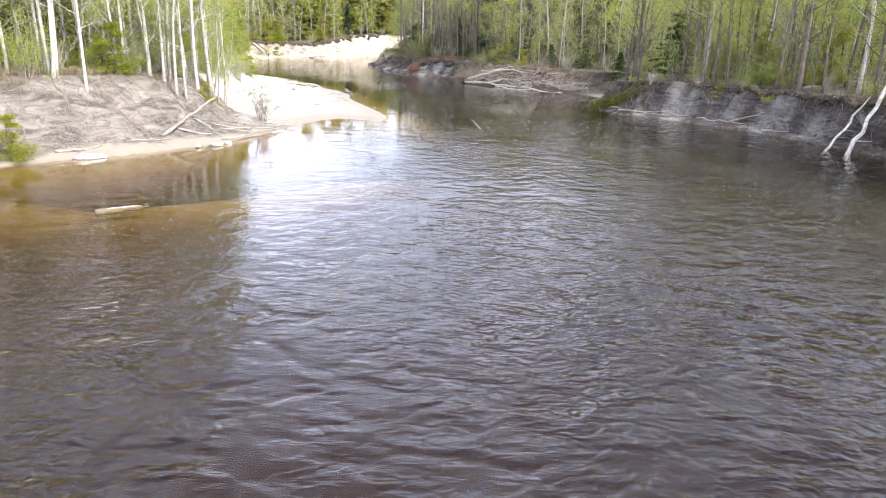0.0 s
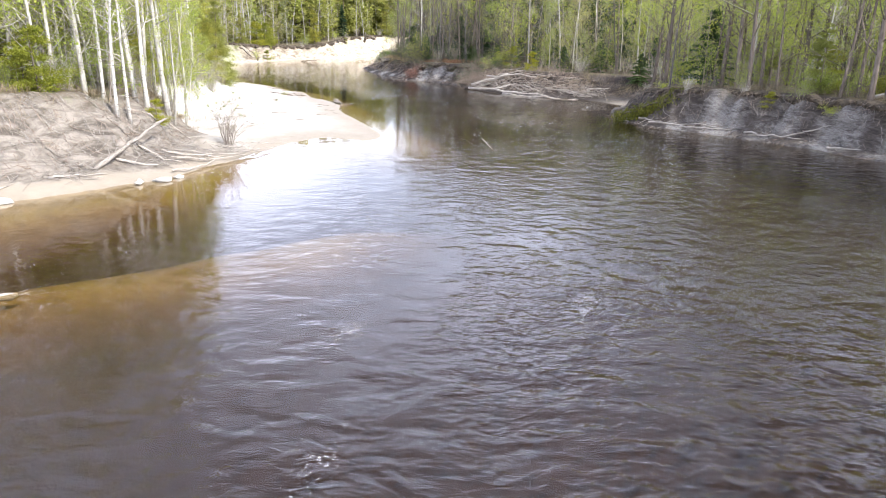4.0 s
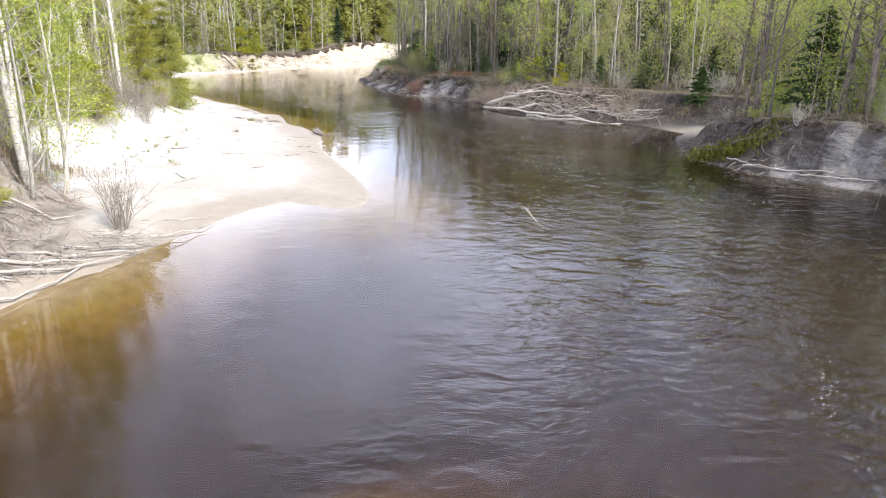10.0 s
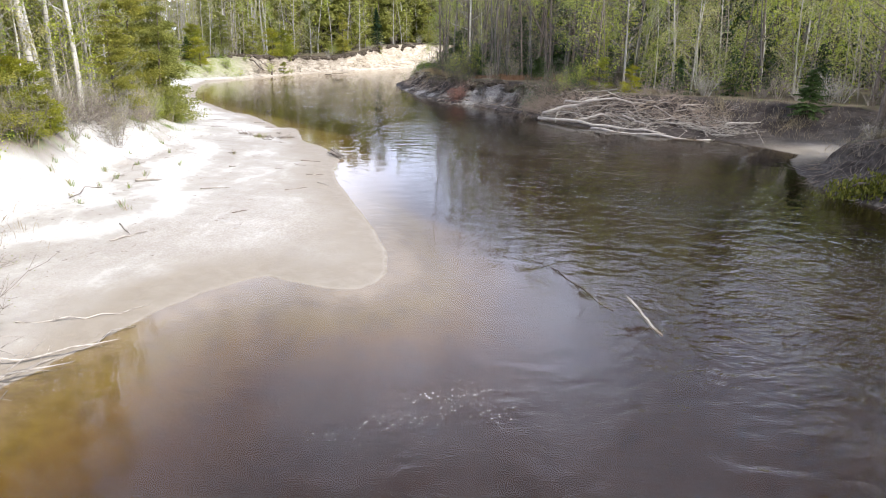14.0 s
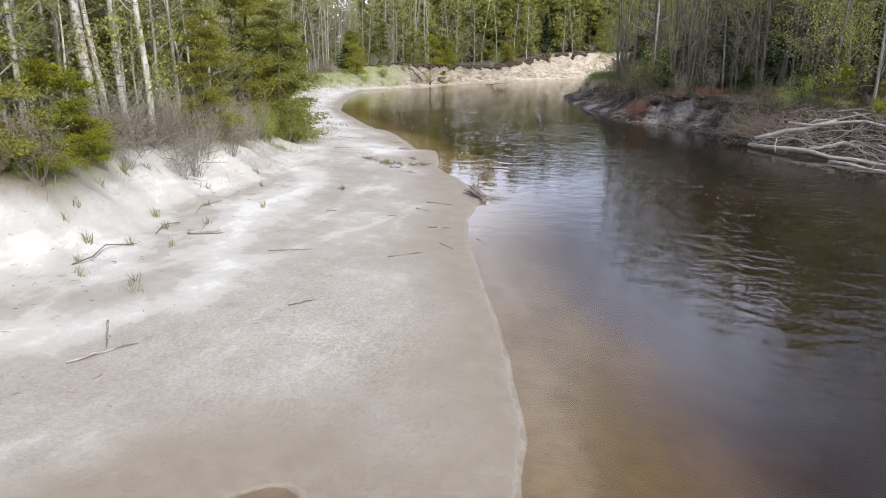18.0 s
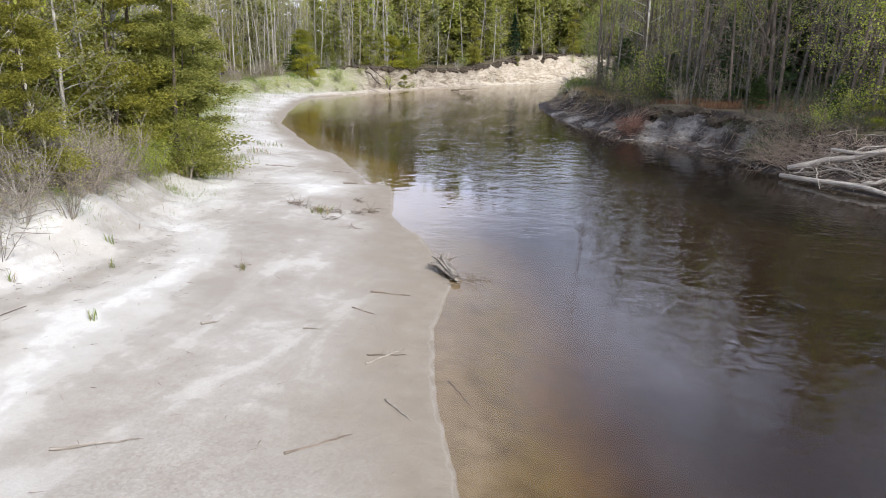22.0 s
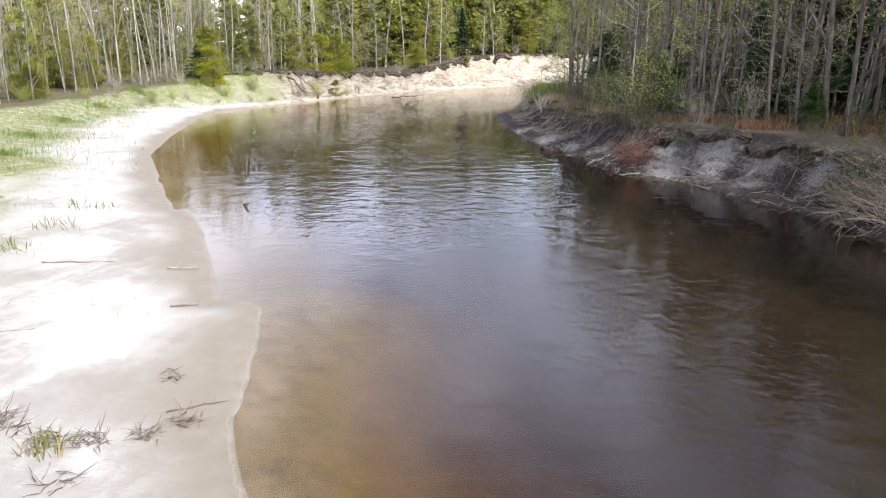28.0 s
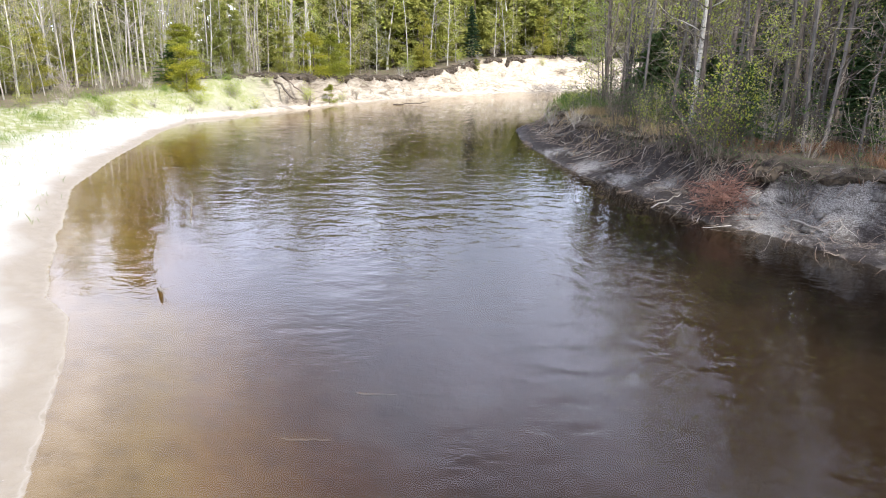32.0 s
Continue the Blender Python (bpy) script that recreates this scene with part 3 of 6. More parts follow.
flow = np.clip(wdl / 11, 0.17, 1) ** 1.1 * np.clip(0.10 + wdr / np.interp(WY, [40, 52, 60, 70], [4, 8, 9, 13]), 0, 1) * np.interp(WY, [5, 12, 17, 24, 32, 45, 60, 85, 105], [2.3, 2.0, 1.3, 0.8, 0.72, 0.75, 0.78, 1.0, 1.35])
flow *= 1 + 0.75 * np.clip((WX + 2) / 7, -0.5, 1) * np.clip((WY - 12) / 6, 0, 1) * np.clip((62 - WY) / 10, 0, 1)
ii, jj = np.meshgrid(np.arange(len(wy) - 1), np.arange(len(wx) - 1), indexing="ij")
q = ii * len(wx) + jj
wme = mesh_of("water", np.stack([WX.ravel(), WY.ravel(), 0 * WX.ravel()], 1), np.stack([q, q + 1, q + 1 + len(wx), q + len(wx)], -1).reshape(-1, 4), WATER, True)
wme.attributes.new("flow", "FLOAT", "POINT").data.foreach_set("value", flow.ravel().astype(np.float32))
tagged(new("water", wme), "tea-brown rippled river water", "river", kind="structure")


# ---- trees: each kind built a few times, then copied ----
def curve_pts(rng, p0, way, length, n, bend=0.12, lift=0.0):
    P = [np.array(p0, float)]
    w = np.array(way, float)
    w /= np.linalg.norm(w)
    for _ in range(n):
        w = w + rng.normal(size=3) * bend + np.array([0, 0, lift])
        w /= np.linalg.norm(w)
        P.append(P[-1] + w * length / n)
    return np.array(P)


def broadleaf(seed, h, r, leaf_n, leaf_size, first=0.35, branches=26, spread=0.22, twigs=5, twig_in_crown=False, fork=False):
    """A slender tree: trunk with limbs, and a crown of leaves on twigs. Returns the geometry of trunk, twigs and leaves."""
    rng = np.random.RandomState(seed)
    T, B, W, L = Geo(), Geo(), Geo(), Geo()
    P = curve_pts(rng, (0, 0, -0.25), (rng.normal() * 0.03, rng.normal() * 0.03, 1), h + 0.25, 12, 0.022)
    R = r * (1 - np.linspace(0, 1, 13) ** 1.2 * 0.93)
    R[0] *= 1.35
    T.tube(P, R, 8)
    tips = []
    stems = [(P, R)]
    if fork:
        k = rng.randint(3, 6)
        P2 = curve_pts(rng, P[k], (rng.normal() * 0.3, rng.normal() * 0.3, 1), h * 0.6, 8, 0.04, 0.05)
        R2 = R[k] * 0.75 * (1 - np.linspace(0, 1, 9) * 0.9)
        B.tube(P2, R2, 6)
        stems.append((P2, R2))
    for b in range(branches):
        SP, SR = stems[b % len(stems)]
        f = first + (1 - first) * (b + rng.rand()) / branches
        f = min(f, 0.985) if len(SP) == 13 else min(0.15 + 0.83 * rng.rand(), 0.98)
        u = f * (len(SP) - 1)
        i = int(u)
        p = SP[i] + (SP[min(i + 1, len(SP) - 1)] - SP[i]) * (u - i)
        a = rng.rand() * 2 * np.pi
        ln = h * spread * (1.15 - f) * rng.uniform(0.7, 1.3) + 0.3
        BP = curve_pts(rng, p, (np.cos(a), np.sin(a), rng.uniform(0.35, 1.0)), ln, 5, 0.12, 0.04)
        br = max(SR[i] * 0.33, 0.012)
        B.tube(BP, br * (1 - np.linspace(0, 1, 6) * 0.85), 4)
        for k in range(twigs):
            q = BP[rng.randint(2, 6)]
            TP = curve_pts(rng, q, np.array([np.cos(a), np.sin(a), 0.5]) + rng.normal(size=3) * 0.7, ln * rng.uniform(0.25, 0.55), 2, 0.2, 0.02)
            W.tube(TP, 0.011 * (1 - np.linspace(0, 1, 3) * 0.7), 3)
            tips.append(TP)
    if leaf_n:
        idx = rng.randint(0, len(tips), leaf_n)
        C = np.array([tips[i][rng.randint(1, 3)] for i in idx]) + rng.normal(size=(leaf_n, 3)) * 0.17
        L.leaves(C, leaf_size, rng, 0.65)
    for k in range(rng.randint(2, 6)):
        z = rng.uniform(0.1, first) * h
        a = rng.rand() * 6.28
        BP = curve_pts(rng, (*P[int(z / h * 12)][:2], z), (np.cos(a), np.sin(a), 0.1), rng.uniform(0.4, 1.3), 4, 0.15)
        B.tube(BP, 0.016 * (1 - np.linspace(0, 1, 5) * 0.7), 3)
    return T, B, W, L


def cedar(seed, h, w, n, size=0.19, base=0.04):
    """A white cedar: flat drooping sprays in a ragged cone that reaches the ground."""
    rng = np.random.RandomState(seed)
    T, B, L = Geo(), Geo(), Geo()
    P = curve_pts(rng, (0, 0, -0.2), (0, 0, 1), h + 0.1, 8, 0.02)
    T.tube(P, 0.035 * h ** 0.6 * (1 - np.linspace(0, 1, 9) * 0.95), 7)
    C, A = [], []
    nb = int(10 * h ** 0.9)
    per = max(n // nb, 6)
    for b in range(nb):
        f = base + (1 - base) * rng.rand() ** 1.25
        a = rng.rand() * 6.283
        ln = w * (1 - f) ** 0.5 * rng.uniform(0.6, 1.25) + 0.12
        way = np.array([np.cos(a), np.sin(a), 0.25])
        BP = curve_pts(rng, (0, 0, f * h), way, ln, 5, 0.08, -0.05)
        if b % 2:
            B.tube(BP[::2], 0.014 * (1 - np.linspace(0, 1, 3) * 0.8), 3)
        t = rng.uniform(0.25, 1.05, per) * 5
        i = np.clip(t.astype(int), 0, 4)
        base_p = BP[i] + (BP[i + 1] - BP[i]) * (t - i)[:, None]
        side = rng.normal(size=(per, 3)) * np.array([1, 1, 0.45]) * (0.10 + 0.16 * ln / 2)
        C.append(base_p + side - np.array([0, 0, 0.06]))
        A.append(np.tile(way * 0.7, (per, 1)) + side * 2 + np.array([0, 0, -0.25]))
    L.leaves(np.vstack(C), size, rng, 0.42, along=np.vstack(A))
    return T, B, L


def spruce(seed, h, w, n, size=0.13, base=0.06):
    """A dark fir or spruce: tiers of drooping branches set with needles."""
    rng = np.random.RandomState(seed)
    T, B, L = Geo(), Geo(), Geo()
    P = curve_pts(rng, (0, 0, -0.2), (0, 0, 1), h + 0.1, 8, 0.012)
    T.tube(P, 0.03 * h ** 0.65 * (1 - np.linspace(0, 1, 9) * 0.95), 7)
    tiers = int(5 + h * 2.2)
    C, A = [], []
    total = sum(7 for _ in range(tiers))
    per = max(n // total, 8)
    for k in range(tiers):
        for b in range(7):
            f = max(base + (0.985 - base) * (k + rng.uniform(-0.6, 0.6)) / tiers, 0.02)
            f = min(f, 0.985)
            a = (b + rng.rand() * 0.7 + 0.4 * k) * 6.283 / 7
            ln = w * (1 - f) ** 0.85 * rng.uniform(0.5, 1.2) + 0.08
            way = np.array([np.cos(a), np.sin(a), rng.uniform(-0.05, 0.3)])
            BP = curve_pts(rng, (0, 0, f * h), way, ln, 5, 0.05, -0.06)
            B.tube(BP, 0.012 * (1 - np.linspace(0, 1, 6) * 0.8), 3)
            t = rng.uniform(0.12, 1.0, per) * 5
            i = np.clip(t.astype(int), 0, 4)
            bp = BP[i] + (BP[i + 1] - BP[i]) * (t - i)[:, None]
            s = rng.choice([-1, 1], per)[:, None] * np.array([-np.sin(a), np.cos(a), 0])
            off = s * rng.uniform(0, 0.28, (per, 1)) * ln * (1 - t / 6)[:, None]
            C.append(bp + off + rng.normal(size=(per, 3)) * 0.025)
            A.append(way + s * 0.8 + np.array([0, 0, -0.15]))
    L.leaves(np.vstack(C), size, rng, 0.34, along=np.vstack(A))
    return T, B, L


def shrub(seed, h, w, stems, leaf_n, leaf_size, twigs=6):
    rng = np.random.RandomState(seed)
    T, L = Geo(), Geo()
    tips = []
    for s in range(stems):
        a = rng.rand() * 6.283
        lean = rng.uniform(0.1, 1.0) * w / h
        BP = curve_pts(rng, (np.cos(a) * 0.12 * w, np.sin(a) * 0.12 * w, -0.1), (np.cos(a) * lean, np.sin(a) * lean, 1), h * rng.uniform(0.6, 1.1), 6, 0.12, -0.01)
        T.tube(BP, 0.013 * (1 - np.linspace(0, 1, 7) * 0.75), 3)
        for k in range(twigs):
            q = BP[rng.randint(2, 7)]
            TP = curve_pts(rng, q, (BP[-1] - BP[0]) / h + rng.normal(size=3) * 0.55, h * rng.uniform(0.15, 0.4), 2, 0.2)
            T.tube(TP, 0.006 * (1 - np.linspace(0, 1, 3) * 0.6), 3)
            tips.append(TP)
    if leaf_n:
        C = np.array([tips[i][rng.randint(1, 3)] for i in rng.randint(0, len(tips), leaf_n)]) + rng.normal(size=(leaf_n, 3)) * 0.07 * h
        L.leaves(C, leaf_size, rng, 0.6)
    return T, L


class Kind:
    """A kind of tree or bush with some built forms; the same arrays also go into the far woods."""

    def __init__(self, name, label, category, group, forms):
        self.name, self.label, self.category, self.group, self.forms, self.first = name, label, category, group, forms, {}

    def put(self, k, x, y, z, scale=1.0, turn=None, lean=(0, 0), label=""):
        k %= len(self.forms)
        turn = random.uniform(0, 360) if turn is None else turn
        m = Matrix.Translation((x, y, z)) @ pose(0, 0, 0, lean[0], lean[1], turn)
        if k not in self.first:
            self.first[k] = [(pn, g.mesh(pn, mat, smooth)) for pn, g, mat, smooth in self.forms[k] if g.n]
        ob = tagged(empty(self.name), self.label, self.category, self.group)
        ob.matrix_basis = m @ Matrix.Diagonal((scale, scale, scale, 1))
        trunk = ob
        for pn, me in self.first[k]:
            p = part(pn, me, trunk if pn in ("limbwork", "branchwork") else ob)
            trunk = p if pn == "trunk" else trunk
            if pn in ("limbwork", "branchwork", "stem_work", "foliage"):
                tagged(p, kind="stuff")
        if label:
            tagged(ob, label)
        return ob


def bl(seed, h, r, bk, leaf, leaf_n, size, **kw):
    T, B, W, L = broadleaf(seed, h, r, leaf_n, size, **kw)
    return [("trunk", T, bk, True), ("limbwork", B, bk, True), ("branchwork", W, TWIG, False), ("crown", L, leaf, False)]


BIRCHES = Kind("birch_tree", "white-barked birch with sparse pale spring leaves", "birch", "birches of the wood",
               [bl(100 + s, 13 + s % 3 * 2, 0.12 + 0.025 * (s % 3), BIRCH, LEAF, 1100, 0.055, first=0.3, branches=20, twigs=4) for s in range(3)])
ASPENS = Kind("aspen_tree", "slender grey-barked aspen with light green spring leaves", "aspen", "aspens of the wood",
              [bl(120 + s, 10 + s % 3 * 2, 0.075 + 0.018 * (s % 3), ASPEN, (LEAF, LEAFP)[s % 2], 2600, 0.055, first=0.12, branches=26, spread=0.19, twigs=4) for s in range(4)])
BARES = Kind("bare_tree", "leafless grey tree with fine bare twigs", "tree", "leafless trees of the wood",
             [bl(140 + s, 10 + s % 3 * 2, 0.07 + 0.02 * (s % 3), GREY, LEAFP, 150 * (s % 2), 0.045, first=0.15, branches=26, twigs=5, fork=s % 2 == 1) for s in range(4)])
POLES = Kind("pole_tree", "thin straight leafless pole tree with pale grey bark", "tree", "pole trees of the wood",
             [bl(160 + s, 9 + s % 3 * 2, 0.045 + 0.014 * (s % 3), (GREY, ASPEN, GREY, TWIG)[s], LEAFP, 420, 0.045, first=0.15, branches=14, twigs=3, spread=0.14) for s in range(4)])


# pole trees again, with shade in the colour of bark and leaves
SHADED_POLES = Kind("pole_tree", "thin dark leafless pole tree in the shade", "tree", "pole trees of the shaded wood",
                 [bl(170 + s, 10 + s % 3 * 2, 0.05 + 0.02 * (s % 3), (GREY_SHADED, GREY_SHADED, DARK, GREY_SHADED)[s], LEAF_SHADED, 260, 0.045, first=0.12, branches=18, twigs=4, spread=0.15) for s in range(4)])

# the dark bark paints in the shaded side of trunks lit from behind
DUSKY = Kind("dark_tree", "slender dark-barked tree with thin pale green leaves", "tree", "dark trees of the young wood",
             [bl(180 + s, 11 + s % 3 * 1.5, 0.08 + 0.03 * (s % 3), DARK, LEAF, 2300, 0.052, first=0.16, branches=24, spread=0.2, twigs=4, fork=s == 1) for s in range(3)])


def cd(seed, h, w, n, mat=CEDAR, size=0.09):
    T, B, L = cedar(seed, h, w, n, size)
    return [("trunk", T, DARK, True), ("limbwork", B, DARK, False), ("crown", L, mat, False)]


def sp(seed, h, w, n, mat=SPRUCE, size=0.13):
    T, B, L = spruce(seed, h, w, n, size)
    return [("trunk", T, DARK, True), ("limbwork", B, DARK, False), ("crown", L, mat, False)]


def sh(seed, h, w, stems, n, size, mat, bk=TWIG, twigs=6):
    T, L = shrub(seed, h, w, stems, n, size, twigs)
    return [("stem_work", T, bk, False), ("foliage", L, mat, False)]


CEDARS = Kind("cedar_tree", "dense yellow-green white cedar with foliage to the ground", "cedar", "cedars of the wood",
              [cd(200 + s, (9, 7, 5)[s % 3], (1.9, 1.6, 1.3)[s % 3], (30000, 24000, 18000)[s % 3], CEDAR, 0.056) for s in range(3)])
SMALL_CEDARS = Kind("cedar_shrub", "bright yellow-green young cedar", "cedar", "young cedars",
                    [cd(210 + s, 2.2 + 0.5 * s, 1.05, 7000, YELLOW, 0.042) for s in range(2)])
SPRUCES = Kind("spruce_tree", "dark green spruce with drooping branches", "spruce", "spruces of the wood",
               [sp(220 + s, (11, 8)[s % 2], (2.2, 1.8)[s % 2], 9000, size=0.16) for s in range(2)])
FIRS = Kind("young_fir", "small dark green fir tree", "fir tree", "young firs", [sp(230 + s, 3.8 + 0.5 * s, 1.75, 15000, PINE, 0.085) for s in range(2)])
GREEN_SHRUBS = Kind("green_shrub", "leafy light green shrub", "shrub", "green shrubs",
                    [sh(240 + s, 1.5 + 0.4 * s, 0.9, 13, 1800, 0.035, LEAF, TWIG, 5) for s in range(3)])
TWIG_SHRUBS = Kind("twiggy_shrub", "leafless brown twiggy shrub", "shrub", "twiggy shrubs",
                   [sh(250 + s, 1.3 + 0.4 * s, 0.9, 18, 200 * s, 0.03, LEAFP, (TWIG, GREY, TWIG)[s], 8) for s in range(3)])
DARK_SHRUBS = Kind("dark_shrub", "dark twiggy shrub with a few olive leaves", "shrub", "dark shrubs of the right bank",
                   [sh(270 + s, 1.3 + 0.35 * s, 0.9, 16, 350, 0.032, PINE, DARK, 7) for s in range(3)])
SAPLINGS = Kind("sapling", "thin sapling with a haze of pale green leaves", "sapling", "saplings at the wood's edge",
                [bl(260 + s, 4.2 + s * 0.9, 0.032, TWIG, (LEAF, LEAFP, LEAF)[s], 1200, 0.042, first=0.12, branches=18, spread=0.24, twigs=4) for s in range(3)])


rng = np.random.RandomState(5)


def scatter(n, x0, x1, y0, y1, dmin, dmax, side, gap, taken):
    """Random places on one side of the river, at dmin to dmax behind the top of the bank."""
    out = []
    px, py = rng.uniform(x0, x1, n), rng.uniform(y0, y1, n)
    z, mk, d, ins, left = terrain(px, py)
    _, vl = shore_of(px, py, LEFT)
    _, vr = shore_of(px, py, RIGHT)
    v = np.where(left[:, None], vl, vr)
    behind = d - v[:, 0] - v[:, 2]
    ok = ~ins & (left == (side == "left")) & (behind > dmin) & (behind < dmax)
    for x, y, zz in zip(px[ok], py[ok], z[ok]):
        if all((x - a) ** 2 + (y - b) ** 2 > gap * gap for a, b in taken):
            taken.append((x, y))
            out.append((x, y, zz))
    return out


# kept clear for single trees that stand out
taken = [(17.0, 56.5), (16.2, 55.4), (17.6, 55.4), (15.6, 56.4), (15.4, 54.6), (-3.5, 93.3), (-4.2, 92.4), (-5.8, 103.6), (-16.9, 52.1), (-16.2, 51.2)]


def plant(places, mix):
    """mix: kinds with their shares and scales."""
    kinds = [m[0] for m in mix]
    w = np.array([m[1] for m in mix], float)
    for i, (x, y, z) in enumerate(places):
        k = rng.choice(len(kinds), p=w / w.sum())
        kind, _, lo, hi = mix[k]
        kind.put(rng.randint(0, 99), x, y, z - 0.05, rng.uniform(lo, hi), rng.uniform(0, 360), (rng.normal() * 1.5, rng.normal() * 1.5))


LEAFY = [(ASPENS, 5, .8, 1.15), (BIRCHES, 1.0, .75, 1.0), (BARES, 1.5, .8, 1.1), (POLES, 2, .9, 1.2), (CEDARS, 2.6, .7, 1.2)]
GREYS = [(POLES, 4, .8, 1.3), (BARES, 2.5, .8, 1.2), (ASPENS, 3.2, .8, 1.2), (BIRCHES, .5, .8, 1.0), (CEDARS, 1.2, .6, 1.1), (SPRUCES, .3, .7, 1.0)]
GLOOM = [(SHADED_POLES, 9, .8, 1.3), (DUSKY, 1.2, .8, 1.1), (BARES, .12, .8, 1.2), (BIRCHES, .1, .8, 1.0), (SPRUCES, .4, .6, .9)]
UNDER = [(SAPLINGS, 4, .6, 1.2), (GREEN_SHRUBS, 3, .7, 1.3), (TWIG_SHRUBS, 3, .7, 1.2), (SMALL_CEDARS, .8, .7, 1.2)]
FAR_BRUSH = [(TWIG_SHRUBS, 3, .5, .9), (GREEN_SHRUBS, 1.5, .5, .9), (SMALL_CEDARS, .5, .3, .6)]
UNDER_GREY = [(SAPLINGS, .8, .6, 1.1), (GREEN_SHRUBS, .5, .6, .9), (TWIG_SHRUBS, 5, .7, 1.4), (FIRS, .3, .5, .9)]
plant(scatter(600, -34, -9, 18, 43, 0.0, 7, "left", 1.05, taken), [(ASPENS, 5, .8, 1.15), (BIRCHES, 1.8, .7, 1.0), (BARES, 1.2, .8, 1.1), (POLES, 2.6, .9, 1.2), (CEDARS, .8, .6, 1.0)])
plant(scatter(900, -42, -12, 43, 90, 0.2, 6, "left", 1.15, taken), LEAFY)
plant(scatter(1100, -66, -28, 88, 122, 1.5, 9, "left", 1.0, taken), [(POLES, 7, .7, 1.0), (BARES, 2.5, .7, .95), (ASPENS, 1.4, .7, .95), (BIRCHES, .5, .6, .75), (CEDARS, .7, .6, 1.0)])
plant(scatter(1100, -60, 60, 118, 200, 0.8, 9, "left", 1.5, taken), [(k, w, a * 0.8, b2 * 0.8) for k, w, a, b2 in GREYS] + [(CEDARS, 1.8, .7, 1.1), (SPRUCES, .3, .7, .9)])
plant(scatter(900, 8, 40, 24, 64, 0.1, 7, "right", 1.3, taken), [(DUSKY, 4, .8, 1.1), (ASPENS, 1.6, .8, 1.1), (BIRCHES, .4, .7, .95), (SHADED_POLES, 3, .8, 1.1), (SAPLINGS, 2.5, 1.0, 1.6), (CEDARS, .5, .5, .8)])
SHORT = [(k, w, a * 1.0, b2 * 1.0) for k, w, a, b2 in GLOOM]
plant(scatter(700, -14, 34, 64, 82, 1.6, 9, "right", 1.0, taken), [(DUSKY, 1, .65, .85), (BARES, .5, .65, .85), (ASPENS, 3, .6, .85), (SAPLINGS, 3, 1.0, 1.6), (SHADED_POLES, 2, .65, .9), (FIRS, .4, .8, 1.3)])
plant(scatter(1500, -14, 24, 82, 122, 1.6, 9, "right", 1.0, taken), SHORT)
# young leafy growth and brown brush along the wood's edge above the sand
plant(scatter(500, -24, -14, 44, 69, 0.0, 4, "left", 0.9, taken), [(ASPENS, 3, .6, .85), (SAPLINGS, 3, .9, 1.4), (CEDARS, 2.2, .6, .9), (POLES, 1, .7, .9)])
taken_low = [(-16.9, 52.1), (-16.2, 51.3), (-15.8, 50.8), (-16.4, 51.8)]
plant(scatter(420, -22, -12, 40, 62.5, -1.3, 0.6, "left", 0.6, taken_low), [(TWIG_SHRUBS, 5, .55, .9), (GREEN_SHRUBS, .6, .4, .7)])
plant(scatter(420, -15, 13, 64, 118, -1.2, 0.8, "right", 0.75, taken_low), [(DARK_SHRUBS, 4, .45, .85), (TWIG_SHRUBS, 1.2, .45, .8), (GREEN_SHRUBS, .5, .4, .7)])
plant(scatter(420, 0, 30, 63, 82, 0.3, 3.5, "right", 0.9, taken_low), [(GREEN_SHRUBS, 1.4, .7, 1.2), (SAPLINGS, 2, .5, 1.0), (TWIG_SHRUBS, 4, .7, 1.2), (SMALL_CEDARS, .3, .6, 1.0), (FIRS, .25, .5, .8)])
plant(scatter(260, 9, 28, 30, 63, -0.9, 0.8, "right", 0.9, taken_low), [(TWIG_SHRUBS, 4, .4, .8), (GREEN_SHRUBS, 1.2, .4, .8)])
plant(scatter(500, -46, -26, 100, 128, -3.5, 0, "left", 1.4, taken_low), [(TWIG_SHRUBS, 3, .4, .8), (GREEN_SHRUBS, 2, .4, .8), (SMALL_CEDARS, .4, .4, .8)])
plant(scatter(260, -34, 0, 112, 160, -2.2, 0.2, "left", 1.5, taken_low), FAR_BRUSH)
plant(scatter(420, -34, -9, 18, 43, -0.3, 4, "left", 1.1, taken_low), UNDER)
plant(scatter(600, -42, -12, 43, 90, -0.3, 3.5, "left", 1.2, taken_low), UNDER)
plant(scatter(500, -66, -28, 88, 122, -0.5, 4, "left", 1.6, taken_low), UNDER_GREY)
plant(scatter(500, -60, 10, 118, 175, 0.3, 4, "left", 1.9, taken_low), UNDER)
plant(scatter(600, 8, 34, 24, 66, 0.2, 4.5, "right", 1.4, taken_low), UNDER)
plant(scatter(800, -14, 26, 64, 122, 0.2, 5, "right", 1.3, taken_low), [(DARK_SHRUBS, 4, .7, 1.4), (SAPLINGS, .8, .6, 1.1), (GREEN_SHRUBS, .5, .6, .9), (TWIG_SHRUBS, 1, .7, 1.2), (FIRS, .35, .5, .9)])


